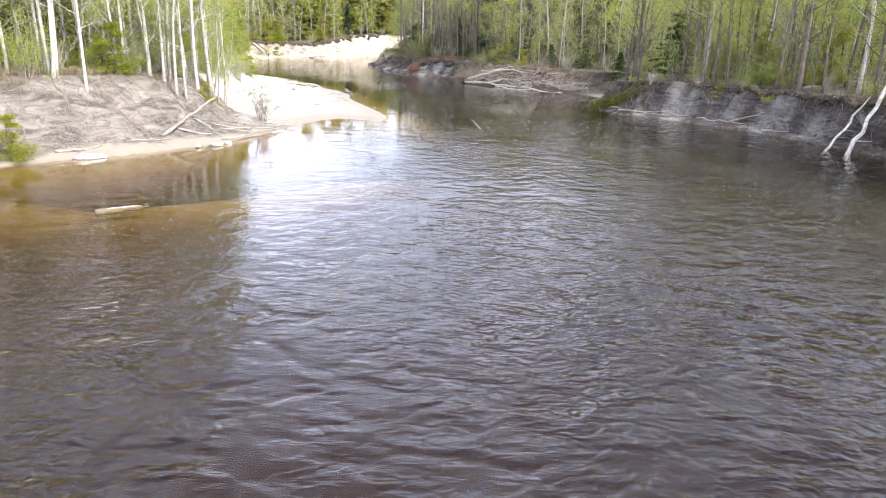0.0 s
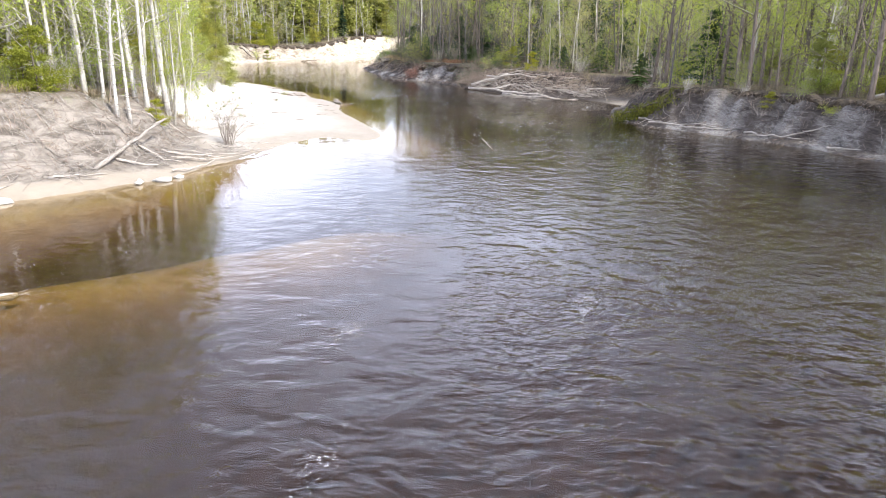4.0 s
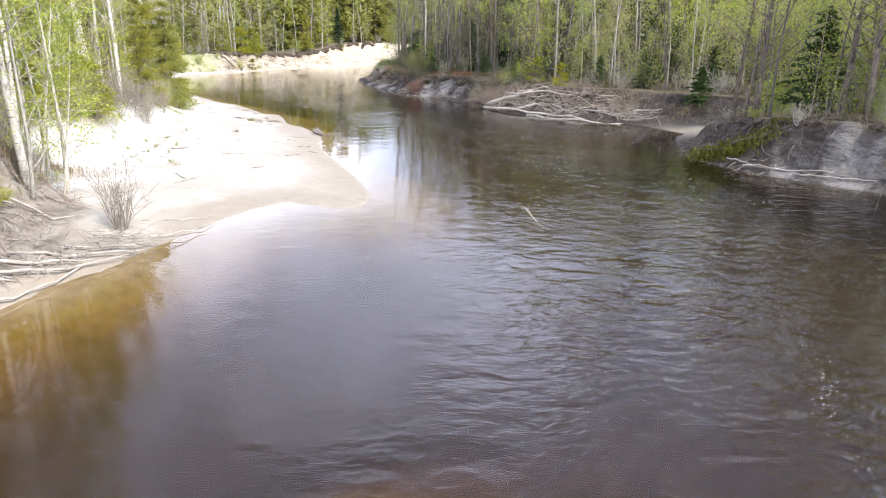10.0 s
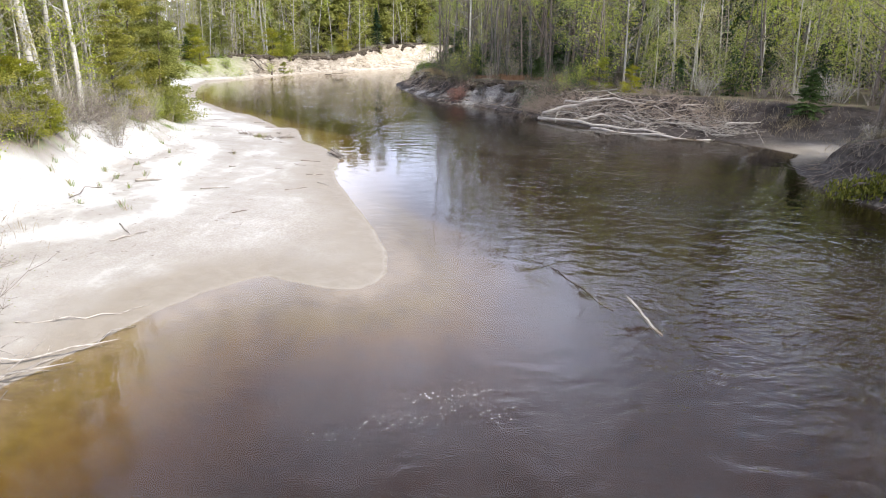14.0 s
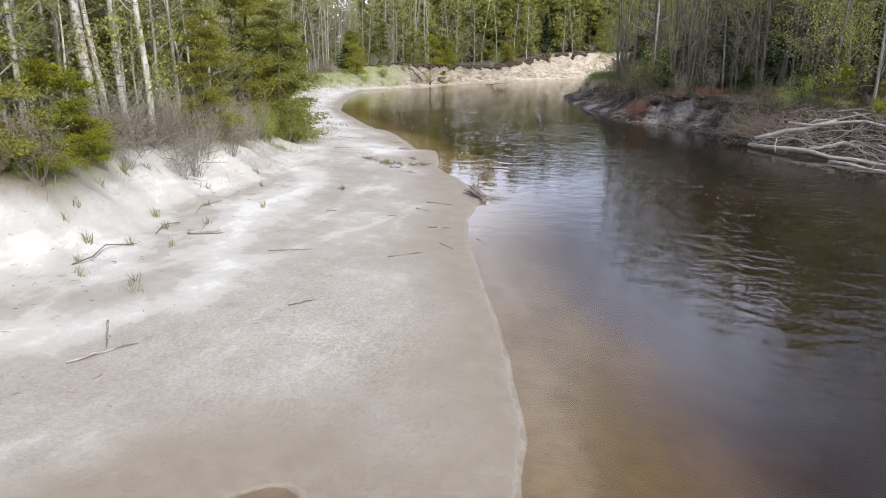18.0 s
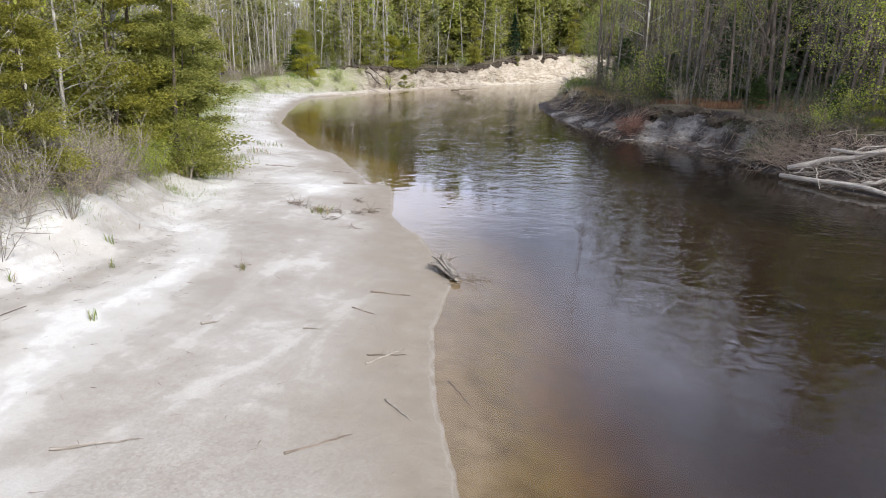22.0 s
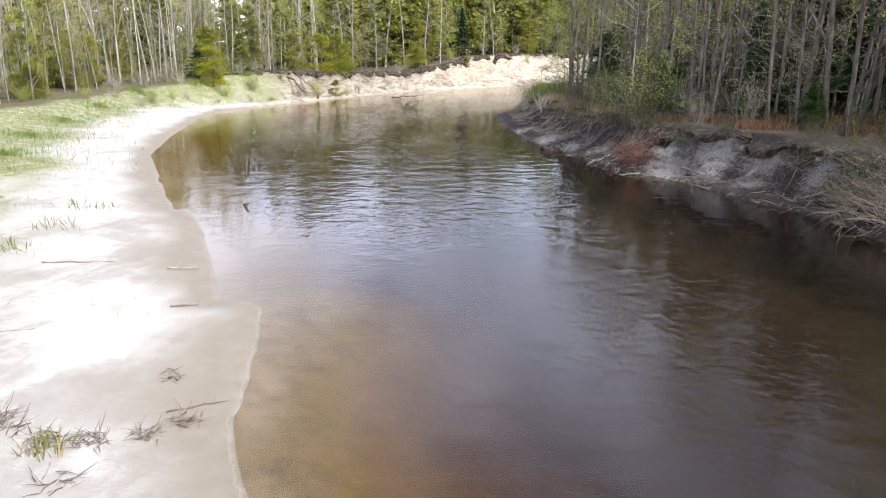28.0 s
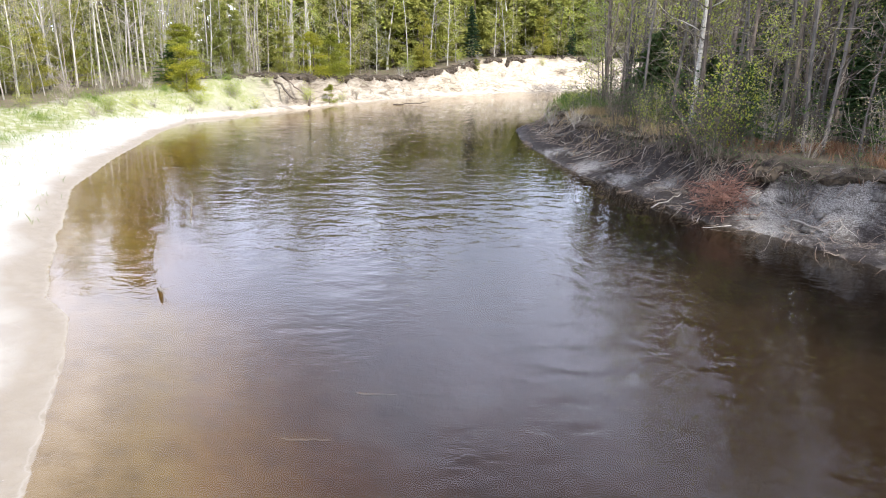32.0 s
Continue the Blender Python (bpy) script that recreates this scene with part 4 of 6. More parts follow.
# ---- the woods behind, joined ----
def woods(name, label, places, kinds, share=0.4, size=1.6, tall=1.0):
    """Many trees as one object of each material."""
    heap = {}
    for x, y, z in places:
        forms = kinds[rng.randint(0, len(kinds))].forms
        form = forms[rng.randint(0, len(forms))]
        a, s = rng.uniform(0, 6.28), rng.uniform(0.85, 1.25) * tall * (1.5 if form[-1][2] is CEDAR else 1.0)
        s *= 0.7 + 0.6 * rng.rand() if form[0][2] is GREY or form[0][2] is GREY_SHADED else 1.0
        M = np.array([[np.cos(a), -np.sin(a), rng.normal() * 0.05], [np.sin(a), np.cos(a), rng.normal() * 0.05], [0, 0, 1]]) * s
        for pn, g, mat, smooth in form:
            if g.n:
                V, F = g.arrays() if pn == "crown" else (g.v[0], np.vstack(g.f[:2]))
                if pn == "crown":
                    fine = len(F) > 15000
                    keep = rng.rand(len(F)) < share * (0.42 if fine else 1.0)
                    V = V.reshape(-1, 4, 3)[keep]
                    c = V.mean(1, keepdims=True)
                    V = (c + (V - c) * size * (1.6 if fine else 1.0)).reshape(-1, 3)
                    F = np.arange(len(V)).reshape(-1, 4)
                elif pn in ("branchwork", "limbwork"):
                    continue
                h = heap.setdefault(mat.name, [mat, [], [], 0])
                h[1].append(V @ M.T + np.array([x, y, z - 0.05]))
                h[2].append(F + h[3])
                h[3] += len(V)
    e = tagged(empty(name), label, "woods", kind="stuff")
    for k, (mat, V, F, _) in heap.items():
        tagged(part("woods_" + mat.name, mesh_of(name, np.vstack(V), np.vstack(F), mat), e), kind="stuff")


woods("far_woods", "dense mixed wood of cedars, spruces and bare trees", scatter(1500, -66, -12, 8, 124, 5, 24, "left", 1.5, taken), [CEDARS, ASPENS, ASPENS, ASPENS], 0.15, 2.4, 0.9)
woods("far_woods", "tall wood of cedars and pale aspens behind the river bend", scatter(3000, -110, 90, 100, 235, 7, 46, "left", 2.1, taken), [CEDARS, ASPENS, ASPENS, ASPENS, BIRCHES, CEDARS], 0.15, 2.6, 0.9)
woods("far_woods", "sunlit young wood of aspens and birches", scatter(1300, 8, 60, 5, 66, 7, 30, "right", 1.7, taken), [ASPENS, ASPENS, DUSKY, DUSKY], 0.34, 2.0, 0.88)
woods("far_woods", "gloomy leafless wood with green saplings", scatter(1700, -10, 74, 84, 140, 7, 32, "right", 1.6, taken), [SHADED_POLES, DUSKY, SPRUCES, SHADED_POLES, DUSKY], 0.2, 2.3, 1.2)
woods("far_woods", "light young wood of aspens and grey poles", scatter(700, 6, 74, 64, 84, 7, 32, "right", 1.6, taken), [ASPENS, ASPENS, DUSKY, SHADED_POLES], 0.34, 2.2, 0.8)
woods("pole_thicket", "dense thicket of thin pale leafless poles", scatter(1100, -75, -26, 84, 128, 2, 22, "left", 1.0, taken), [POLES], 0.3, 1.5, 0.8)
woods("pole_thicket", "dense thicket of thin dark leafless poles", scatter(1000, -12, 34, 80, 122, 2, 16, "right", 1.0, taken), [SHADED_POLES], 0.5, 1.5, 1.1)
woods("far_woods", "tall wood of cedars and aspens above the sandy bluff", scatter(900, -48, 30, 140, 205, 4, 34, "left", 1.7, []), [CEDARS, ASPENS, CEDARS], 0.16, 2.8, 0.95)
woods("far_woods", "distant closed wood behind the near trees", scatter(1100, -130, -30, 40, 190, 22, 60, "left", 2.6, taken), [CEDARS, ASPENS, ASPENS], 0.045, 6, 1.02)
woods("far_woods", "distant closed wood beyond the river bend", scatter(900, -70, 110, 165, 250, 20, 70, "left", 2.8, taken), [CEDARS, ASPENS, SPRUCES], 0.045, 6, 1.05)
woods("far_woods", "distant closed wood behind the shaded trees", scatter(700, 10, 120, 10, 150, 28, 60, "right", 2.8, taken), [CEDARS, SPRUCES, ASPENS], 0.045, 6, 1.2)


def thicket(name, label, places, mat, seed, per=60, high=3.2, size=0.065):
    """Low leafy growth between the trunks, in ragged clumps on thin stems."""
    rg = np.random.RandomState(seed)
    g, st = Geo(), Geo()
    for x, y, z in places:
        h = rg.uniform(0.35, 1.0) * high
        P = curve_pts(rg, (x, y, z - 0.1), (rg.normal() * 0.1, rg.normal() * 0.1, 1), h, 3, 0.06)
        st.tube(P, 0.016 * (1 - np.linspace(0, 1, 4) * 0.7), 3)
        C = np.array([x, y, z]) + rg.normal(size=(per, 3)) * np.array([0.42, 0.42, 0]) + np.array([0, 0, 1]) * (rg.uniform(0.12, 1.05, (per, 1)) * h)
        g.leaves(C, size, rg, 0.6)
    e = tagged(empty(name), label, "undergrowth", kind="stuff")
    tagged(part("undergrowth_foliage", g.mesh(name, mat), e), kind="stuff")
    tagged(part("undergrowth_stem", st.mesh(name, TWIG), e), kind="stuff")


low = []
thicket("undergrowth", "light green undergrowth among the sunlit trunks", scatter(1300, -50, -10, 14, 122, 0.5, 14, "left", 0.9, low), LEAF, 81, 48)
thicket("undergrowth", "pale green undergrowth below the far wood", scatter(1100, -70, 40, 108, 190, 0.5, 14, "left", 1.1, low), LEAFP, 82)
thicket("undergrowth", "light green undergrowth in the young wood", scatter(1100, 8, 50, 20, 79, 0.5, 16, "right", 0.9, low), LEAF, 83, 50, 3.6)
thicket("undergrowth", "thin green undergrowth in the gloomy wood", scatter(800, -14, 34, 78, 125, 0.5, 14, "right", 1.1, low), PINE, 84, 50, 2.4)


# ---- driftwood, logs, stones ----
def log_mesh(name, pts, radii, mat, seed, stubs=4, sides=9, splinter=True):
    """A weathered log: uneven round, a broken end, stubs of branches."""
    rg = np.random.RandomState(seed)
    P = np.asarray(pts, float)
    t = np.linspace(0, 1, 9)
    Q = np.stack([np.interp(t, np.linspace(0, 1, len(P)), P[:, k]) for k in range(3)], 1)
    L = np.linalg.norm(Q[-1] - Q[0])
    Q[1:-1] += rg.normal(size=(7, 3)) * 0.012 * L * np.array([1, 1, 0.5])
    R = np.interp(t, np.linspace(0, 1, len(radii)), radii) * rg.uniform(0.88, 1.12, 9)
    R[-1] *= 0.55
    g = Geo()
    g.tube(Q, R, sides)
    for k in range(stubs):
        i = rg.randint(2, 8)
        w = np.cross(Q[i] - Q[i - 1], rg.normal(size=3))
        w /= np.linalg.norm(w) + 1e-9
        w[2] = abs(w[2])
        B = curve_pts(rg, Q[i], w + (Q[-1] - Q[0]) / L * 0.5, rg.uniform(2, 9) * R[i] + 0.08, 3, 0.15)
        g.tube(B, R[i] * 0.32 * (1 - np.linspace(0, 1, 4) * 0.75), 5)
    if splinter:
        for k in range(3):
            B = curve_pts(rg, Q[-1] + rg.normal(size=3) * R[-1] * 0.4, Q[-1] - Q[-2], R[0] * 2.2, 2, 0.1)
            g.tube(B, R[-1] * 0.4 * np.array([1, 0.6, 0.1]), 4)
    return g.mesh(name, mat, True)


def log(name, label, pts, radii, seed, mat=None, category="log", group="", stubs=4):
    P = np.asarray(pts, float)
    o = P[0].copy()
    # built along its own z, so that the grain runs lengthwise
    turn = Vector(P[-1] - o).to_track_quat("Z", "Y")
    back = np.array(turn.to_matrix())
    ob = new(name, log_mesh(name, (P - o) @ back, radii, mat or DRIFT, seed, stubs))
    ob.matrix_basis = Matrix.Translation(Vector(o)) @ turn.to_matrix().to_4x4()
    return tagged(ob, label, category, group)


def on_ground(pts, lift):
    return [(x, y, ground_z(x, y) + lift) for x, y in pts]


def blob(seed, sx, sy, sz, rough=0.25, cuts=3, facet=0.0):
    """An uneven lump, resting on its base."""
    bm = bmesh.new()
    bmesh.ops.create_icosphere(bm, subdivisions=cuts, radius=1.0)
    off = Vector((seed * 3.1, seed * 1.7, seed * 0.9))
    for v in bm.verts:
        n = noise.fractal(v.co * 1.3 + off, 1.0, 2.0, 4)
        p = v.co * (1 + n * rough)
        if p.z < -0.35:
            p.z = -0.35 + (p.z + 0.35) * 0.2
        v.co = Vector((p.x * sx, p.y * sy, (p.z + 0.3) * sz))
    me = bpy.data.meshes.new("lump")
    bm.to_mesh(me)
    bm.free()
    me.polygons.foreach_set("use_smooth", np.ones(len(me.polygons), dtype=bool))
    return me


def stone_material(name, a, b2):
    m, nt, b = material(name, 0.85)
    f = noise_of(nt, 6.0, 8, 0.65, local(nt))
    nt.links.new(ramp(nt, f, [(0.35, a), (0.65, b2)]), b.inputs["Base Color"])
    bump(nt, b, f, 0.8, 0.03)
    return m


PALE_STONE = stone_material("pale_stone", (0.42, 0.40, 0.36), (0.70, 0.68, 0.63))
CLOD = stone_material("pale_soil_clod", (0.06, 0.052, 0.045), (0.27, 0.25, 0.225))
DARK_CLOD = stone_material("dark_soil_clod", (0.045, 0.037, 0.03), (0.15, 0.125, 0.105))


def lump(name, label, category, x, y, z, size, mat, seed, turn=0.0, rough=0.25):
    me = blob(seed, *size, rough, 2 if size[0] < 0.7 else 3)
    me.materials.append(mat)
    ob = new(name, me)
    ob.matrix_basis = pose(x, y, z, 0, 0, turn)
    return tagged(ob, label, category)


# stones and logs at the foot of the eroded bank
lump("stone", "flat pale boulder at the water's edge", "stone", -14.1, 28.9, 0.0, (0.55, 0.32, 0.16), PALE_STONE, 3, 30, 0.7)
lump("stone", "small flat pale stone at the water's edge", "stone", -10.35, 32.75, 0.0, (0.3, 0.17, 0.12), PALE_STONE, 5, 15, 0.8)
lump("stone", "small rounded pale stone on wet sand", "stone", -10.95, 32.2, 0.02, (0.15, 0.12, 0.1), PALE_STONE, 8, 70, 0.8)
lump("stone", "small rounded pale stone on wet sand", "stone", -10.0, 33.4, 0.0, (0.16, 0.1, 0.09), PALE_STONE, 9, 40, 0.8)
log("sunken_log", "pale waterlogged log lying in the shallows", [(-10.0, 21.0, -0.1), (-8.9, 21.7, -0.05)], (0.10, 0.08), 11, DRIFT, stubs=0)
log("leaning_log", "bare silver-grey trunk leaning on the eroded bank", [(-12.7, 32.6, ground_z(-12.7, 32.6) + 0.05), (-11.3, 35.8, 1.85)], (0.085, 0.055), 12, DRIFT, stubs=2)
for k, (a, b2, r) in enumerate([((-10.4, 33.8), (-9.5, 36.9), .035), ((-10.9, 35.0), (-9.0, 37.6), .045), ((-11.4, 35.4), (-9.6, 36.9), .05), ((-11.2, 36.2), (-8.7, 38.2), .05),
                                ((-10.4, 37.2), (-8.2, 39.3), .035), ((-10.2, 38.3), (-7.9, 40.3), .03), ((-9.6, 37.9), (-8.0, 41.0), .03), ((-12.4, 33.6), (-10.9, 34.2), .06),
                                ((-13.6, 31.2), (-12.2, 32.4), .05), ((-12.9, 37.5), (-10.7, 40.8), .035), ((-13.2, 36.5), (-12.2, 38.4), .06), ((-15.4, 28.6), (-14.2, 30.0), .06),
                                ((-12.0, 34.7), (-10.4, 35.2), .05), ((-9.9, 40.4), (-8.2, 42.0), .02)]):
    log("driftwood_branch", "bleached driftwood branch strewn on the sand", on_ground([a, ((a[0] + b2[0]) / 2 + .1, (a[1] + b2[1]) / 2 - .15), b2], r * 0.9 + (0.1 if k < 6 else 0)), (r, r * 0.4), 20 + k, DRIFT, "driftwood", "driftwood of the left bank", 5)


# ---- tangles of roots on the eroded banks ----
def root_fringe(name, label, x0, x1, y0, y1, side, n, mat, seed, longest=1.0):
    rg = np.random.RandomState(seed)
    px, py = rg.uniform(x0, x1, n * 14), rg.uniform(y0, y1, n * 14)
    z, mk, d, ins, left = terrain(px, py)
    z2 = terrain(px + 0.25, py)[0]
    z3 = terrain(px, py + 0.25)[0]
    gxx, gyy = (z2 - z) / 0.25, (z3 - z) / 0.25
    st = np.hypot(gxx, gyy)
    ok = np.where(~ins & (left == (side == "left")) & (st > 0.42) & (mk["bank"] > 0.4))[0][:n]
    g = Geo()
    for i in ok:
        w = np.array([-gxx[i], -gyy[i], -st[i] ** 2]) / (st[i] + 1e-6)
        w += rg.normal(size=3) * np.array([0.6, 0.6, 0.25])
        P = curve_pts(rg, (px[i], py[i], z[i] + 0.05), w, rg.uniform(0.25, longest), 4, 0.28, -0.02)
        P[:, 2] = [max(c, ground_z(a, b2) + 0.015) for a, b2, c in P]
        g.tube(P, rg.uniform(0.006, 0.022) * (1 - np.linspace(0, 1, 5) * 0.7), 3)
    tagged(new(name, g.mesh(name, mat)), label, "roots", kind="stuff")


root_fringe("root_tangle", "dry grey roots hanging from the eroded sandy bank", -22, -8, 22, 41, "left", 800, DRIFT, 31, 1.3)
root_fringe("root_tangle", "brown roots and dead twigs on the eroded sandy bank", -22, -8, 22, 41, "left", 700, ROOT, 32, 1.1)
root_fringe("root_tangle", "dark roots hanging over the undercut bank", 9, 28, 30, 62, "right", 1100, ROOT, 33, 1.0)
root_fringe("root_tangle", "pale dead sticks on the undercut bank", 9, 28, 30, 62, "right", 160, DRIFT, 34, 1.2)
root_fringe("root_tangle", "dark roots and sticks on the crumbling bank", -15, 12, 66, 116, "right", 1500, ROOT, 35, 1.0)
root_fringe("root_tangle", "pale dead sticks on the crumbling bank", -15, 12, 66, 116, "right", 240, DRIFT, 36, 1.3)
root_fringe("root_tangle", "roots hanging from the far sandy bank", -40, 0, 108, 160, "left", 240, ROOT, 37, 1.2)


# ---- the log jam on the outer bend ----
log("jam_log", "long pale trunk lying along the waterline of the log jam", [(1.35, 76.9, 0.15), (4.6, 73.6, 0.22), (8.1, 70.2, 0.12)], (0.10, 0.08), 41, DRIFT, "log", "logs of the jam", 8)
log("jam_log", "thick grey trunk slanting up out of the log jam", [(1.6, 77.0, 0.45), (5.0, 75.9, 1.6)], (0.11, 0.13), 42, DRIFT, "log", "logs of the jam", 2)
log("jam_log", "long thin bleached trunk on top of the log jam", [(3.0, 76.6, 1.35), (7.0, 74.8, 1.5), (10.8, 73.4, 1.55)], (0.07, 0.045), 43, DRIFT, "log", "logs of the jam", 5)
log("jam_log", "broken pale trunk stub in the log jam", [(3.8, 74.8, 0.3), (5.6, 74.6, 0.8)], (0.09, 0.07), 44, DRIFT, "log", "logs of the jam", 3)
log("jam_log", "grey trunk floating at the foot of the log jam", [(4.4, 73.0, 0.02), (7.2, 70.4, 0.05), (10.4, 68.7, 0.06)], (0.09, 0.07), 45, DRIFT, "log", "logs of the jam", 7)
rj = np.random.RandomState(46)
for k in range(62):
    s = rj.rand()
    x, y = 1.8 + 9.4 * s + rj.uniform(0, 1.7), 76.8 - 8.6 * s + rj.uniform(0.2, 2.4)
    a = math.atan2(-8.6, 9.4) + rj.normal() * 0.75
    ln, r = rj.uniform(0.8, 3.2), rj.uniform(0.018, 0.055)
    x1, y1 = x + ln * math.cos(a), y + ln * math.sin(a)
    z0, z1 = max(ground_z(x, y), 0) + r + rj.uniform(0, 0.45), max(ground_z(x1, y1), 0) + r + rj.uniform(0, 0.45)
    log("jam_log", "bleached grey branch heaped in the log jam", [(x, y, z0), (x1, y1, z1)], (r, r * 0.5), 100 + k, DRIFT if rj.rand() < 0.75 else ROOT, "log", "logs of the jam", 5)


def twig_heap(name, label, spots, n, mat, seed, reach=1.0, rise=0.5, up=0.25, rad=0.012):
    """A heap of thin sticks at some spots."""
    rg = np.random.RandomState(seed)
    g = Geo()
    for _ in range(n):
        x, y, rr = spots[rg.randint(0, len(spots))]
        a, q = rg.rand() * 6.283, rr * math.sqrt(rg.rand())
        px, py = x + q * math.cos(a), y + q * math.sin(a)
        z = max(ground_z(px, py), 0.0) + rg.uniform(0, rise)
        w = rg.normal(size=3)
        w[2] = abs(w[2]) * up
        P = curve_pts(rg, (px, py, z), w, rg.uniform(0.3, 1.0) * reach, 3, 0.15, -0.03)
        g.tube(P, rad * rg.uniform(0.5, 1.4) * (1 - np.linspace(0, 1, 4) * 0.7), 3)
    tagged(new(name, g.mesh(name, mat)), label, "sticks", kind="stuff")


twig_heap("stick_heap", "heap of grey driftwood sticks in the log jam", [(2.6, 76.6, 1.0), (4.4, 75.0, 1.3), (6.5, 73.0, 1.4), (8.5, 71.6, 1.4), (10.6, 70.6, 1.4), (11.8, 69.6, 1.0)], 520, DRIFT, 51, 1.3, 0.6)
twig_heap("brush_pile", "greenish-brown dead brush tangled in the log jam", [(3.2, 77.4, 1.0), (4.8, 76.2, 1.1), (6.8, 74.4, 1.2), (9.0, 72.8, 1.2), (10.8, 71.6, 1.2)], 900, ROOT, 56, 1.2, 0.8, 0.5)
twig_heap("brush_pile", "fallen leafless brush hanging over the bank", [(1.2, 79.6, 0.9), (1.7, 78.7, 0.9), (2.4, 78.0, 0.9), (2.6, 79.6, 1.0), (1.4, 80.6, 0.8)], 900, ROOT, 52, 1.5, 0.7, 0.6)
twig_heap("red_root_mass", "red-brown mass of uprooted roots on the bank", [(-5.0, 88.4, 0.7), (-4.6, 87.9, 0.6)], 420, REDTWIG, 53, 0.8, 0.9, 0.5, 0.011)
twig_heap("brush_tangle", "grey-brown tangle of dead brush at the wood's edge", [(-17.0, 55.0, 1.0), (-17.4, 56.4, 1.0), (-17.6, 57.8, 1.0), (-18.0, 59.2, 1.0), (-18.2, 60.6, 0.9), (-17.4, 53.6, 0.9), (-17.9, 52.6, 0.9)], 1500, TWIG, 57, 1.1, 0.75, 0.6, 0.010)
twig_heap("stick_heap", "dry sticks and roots at the foot of the left bank", [(-11.4, 34.6, 0.9), (-10.6, 36.4, 1.0), (-13.0, 31.8, 0.8), (-9.4, 38.2, 0.8), (-15.2, 29.6, 0.9)], 460, DRIFT, 54, 0.9, 0.35)
twig_heap("stick_heap", "wood debris below the far sandy bank", [(-13.8, 148.5, 1.3), (-11.8, 150.3, 1.6)], 160, DRIFT, 55, 2.2, 0.6, 0.3, 0.035)

# ---- the fallen mossy tree and wood on the right bank ----
log("fallen_tree", "fallen mossy trunk hanging from the undercut bank", [(14.3, 52.3, 2.05), (12.6, 53.4, 1.25), (11.0, 54.6, 0.35)], (0.08, 0.06), 61, DARK, "fallen tree", stubs=8)
rm = np.random.RandomState(62)
mg = Geo()
C = np.array([14.0, 52.6, 1.85]) + (np.array([10.9, 54.8, 0.4]) - np.array([14.0, 52.6, 1.85])) * rm.uniform(0.05, 1, (2600, 1))
C += rm.normal(size=C.shape) * np.array([0.30, 0.30, 0.10]) - np.abs(rm.normal(size=C.shape)) * np.array([0, 0, 0.38])
C[:, 2] = np.maximum(C[:, 2], np.maximum(terrain(C[:, 0], C[:, 1])[0], 0) + 0.03)
mg.leaves(C, 0.085, rm, 0.4, along=np.tile([0.0, 0.0, -1.0], (len(C), 1)))
tagged(new("moss_curtain", mg.mesh("moss_curtain", MOSS)), "yellow-green moss and cedar sprays hanging from the fallen trunk", "moss", kind="stuff")
log("bank_log", "pale dead trunk lying on top of the bank", [(21.9, 45.6, ground_z(21.9, 45.6) + 0.12), (26.5, 48.0, ground_z(26.5, 48.0) + 0.3)], (0.12, 0.1), 63, DRIFT)
log("leaning_birch", "white birch trunk toppled into the river", [(20.3, 36.6, -0.2), (21.6, 37.6, 1.6), (23.4, 39.2, 4.0)], (0.12, 0.09), 64, BIRCH, "birch", stubs=3)
log("leaning_birch", "thin white birch trunk toppled into the river", [(19.6, 37.6, -0.2), (21.2, 38.5, 1.4), (22.6, 39.6, 2.6)], (0.07, 0.05), 65, BIRCH, "birch", stubs=3)
for k, (a, b2, r) in enumerate([((12.2, 52.2), (15.0, 49.6), .05), ((13.6, 50.4), (16.0, 48.4), .04), ((11.9, 53.4), (12.9, 51.3), .06), ((16.3, 47.6), (18.4, 45.2), .05), ((18.8, 43.4), (20.2, 42.8), .06),
                                ((17.6, 45.8), (19.6, 44.9), .05), ((-6.4, 90.0), (-5.2, 89.0), .03), ((-3.0, 87.0), (-2.2, 85.4), .04), ((0.2, 82.0), (2.2, 80.4), .04), ((2.6, 79.8), (5.8, 79.0), .06)]):
    log("dead_branch", "dead grey branch lying on the dark bank", on_ground([a, b2], r + 0.12), (r, r * 0.4), 70 + k, DRIFT, "branch", "dead branches of the right bank", 5)

# slumped blocks of soil on the right bank
rc = np.random.RandomState(80)
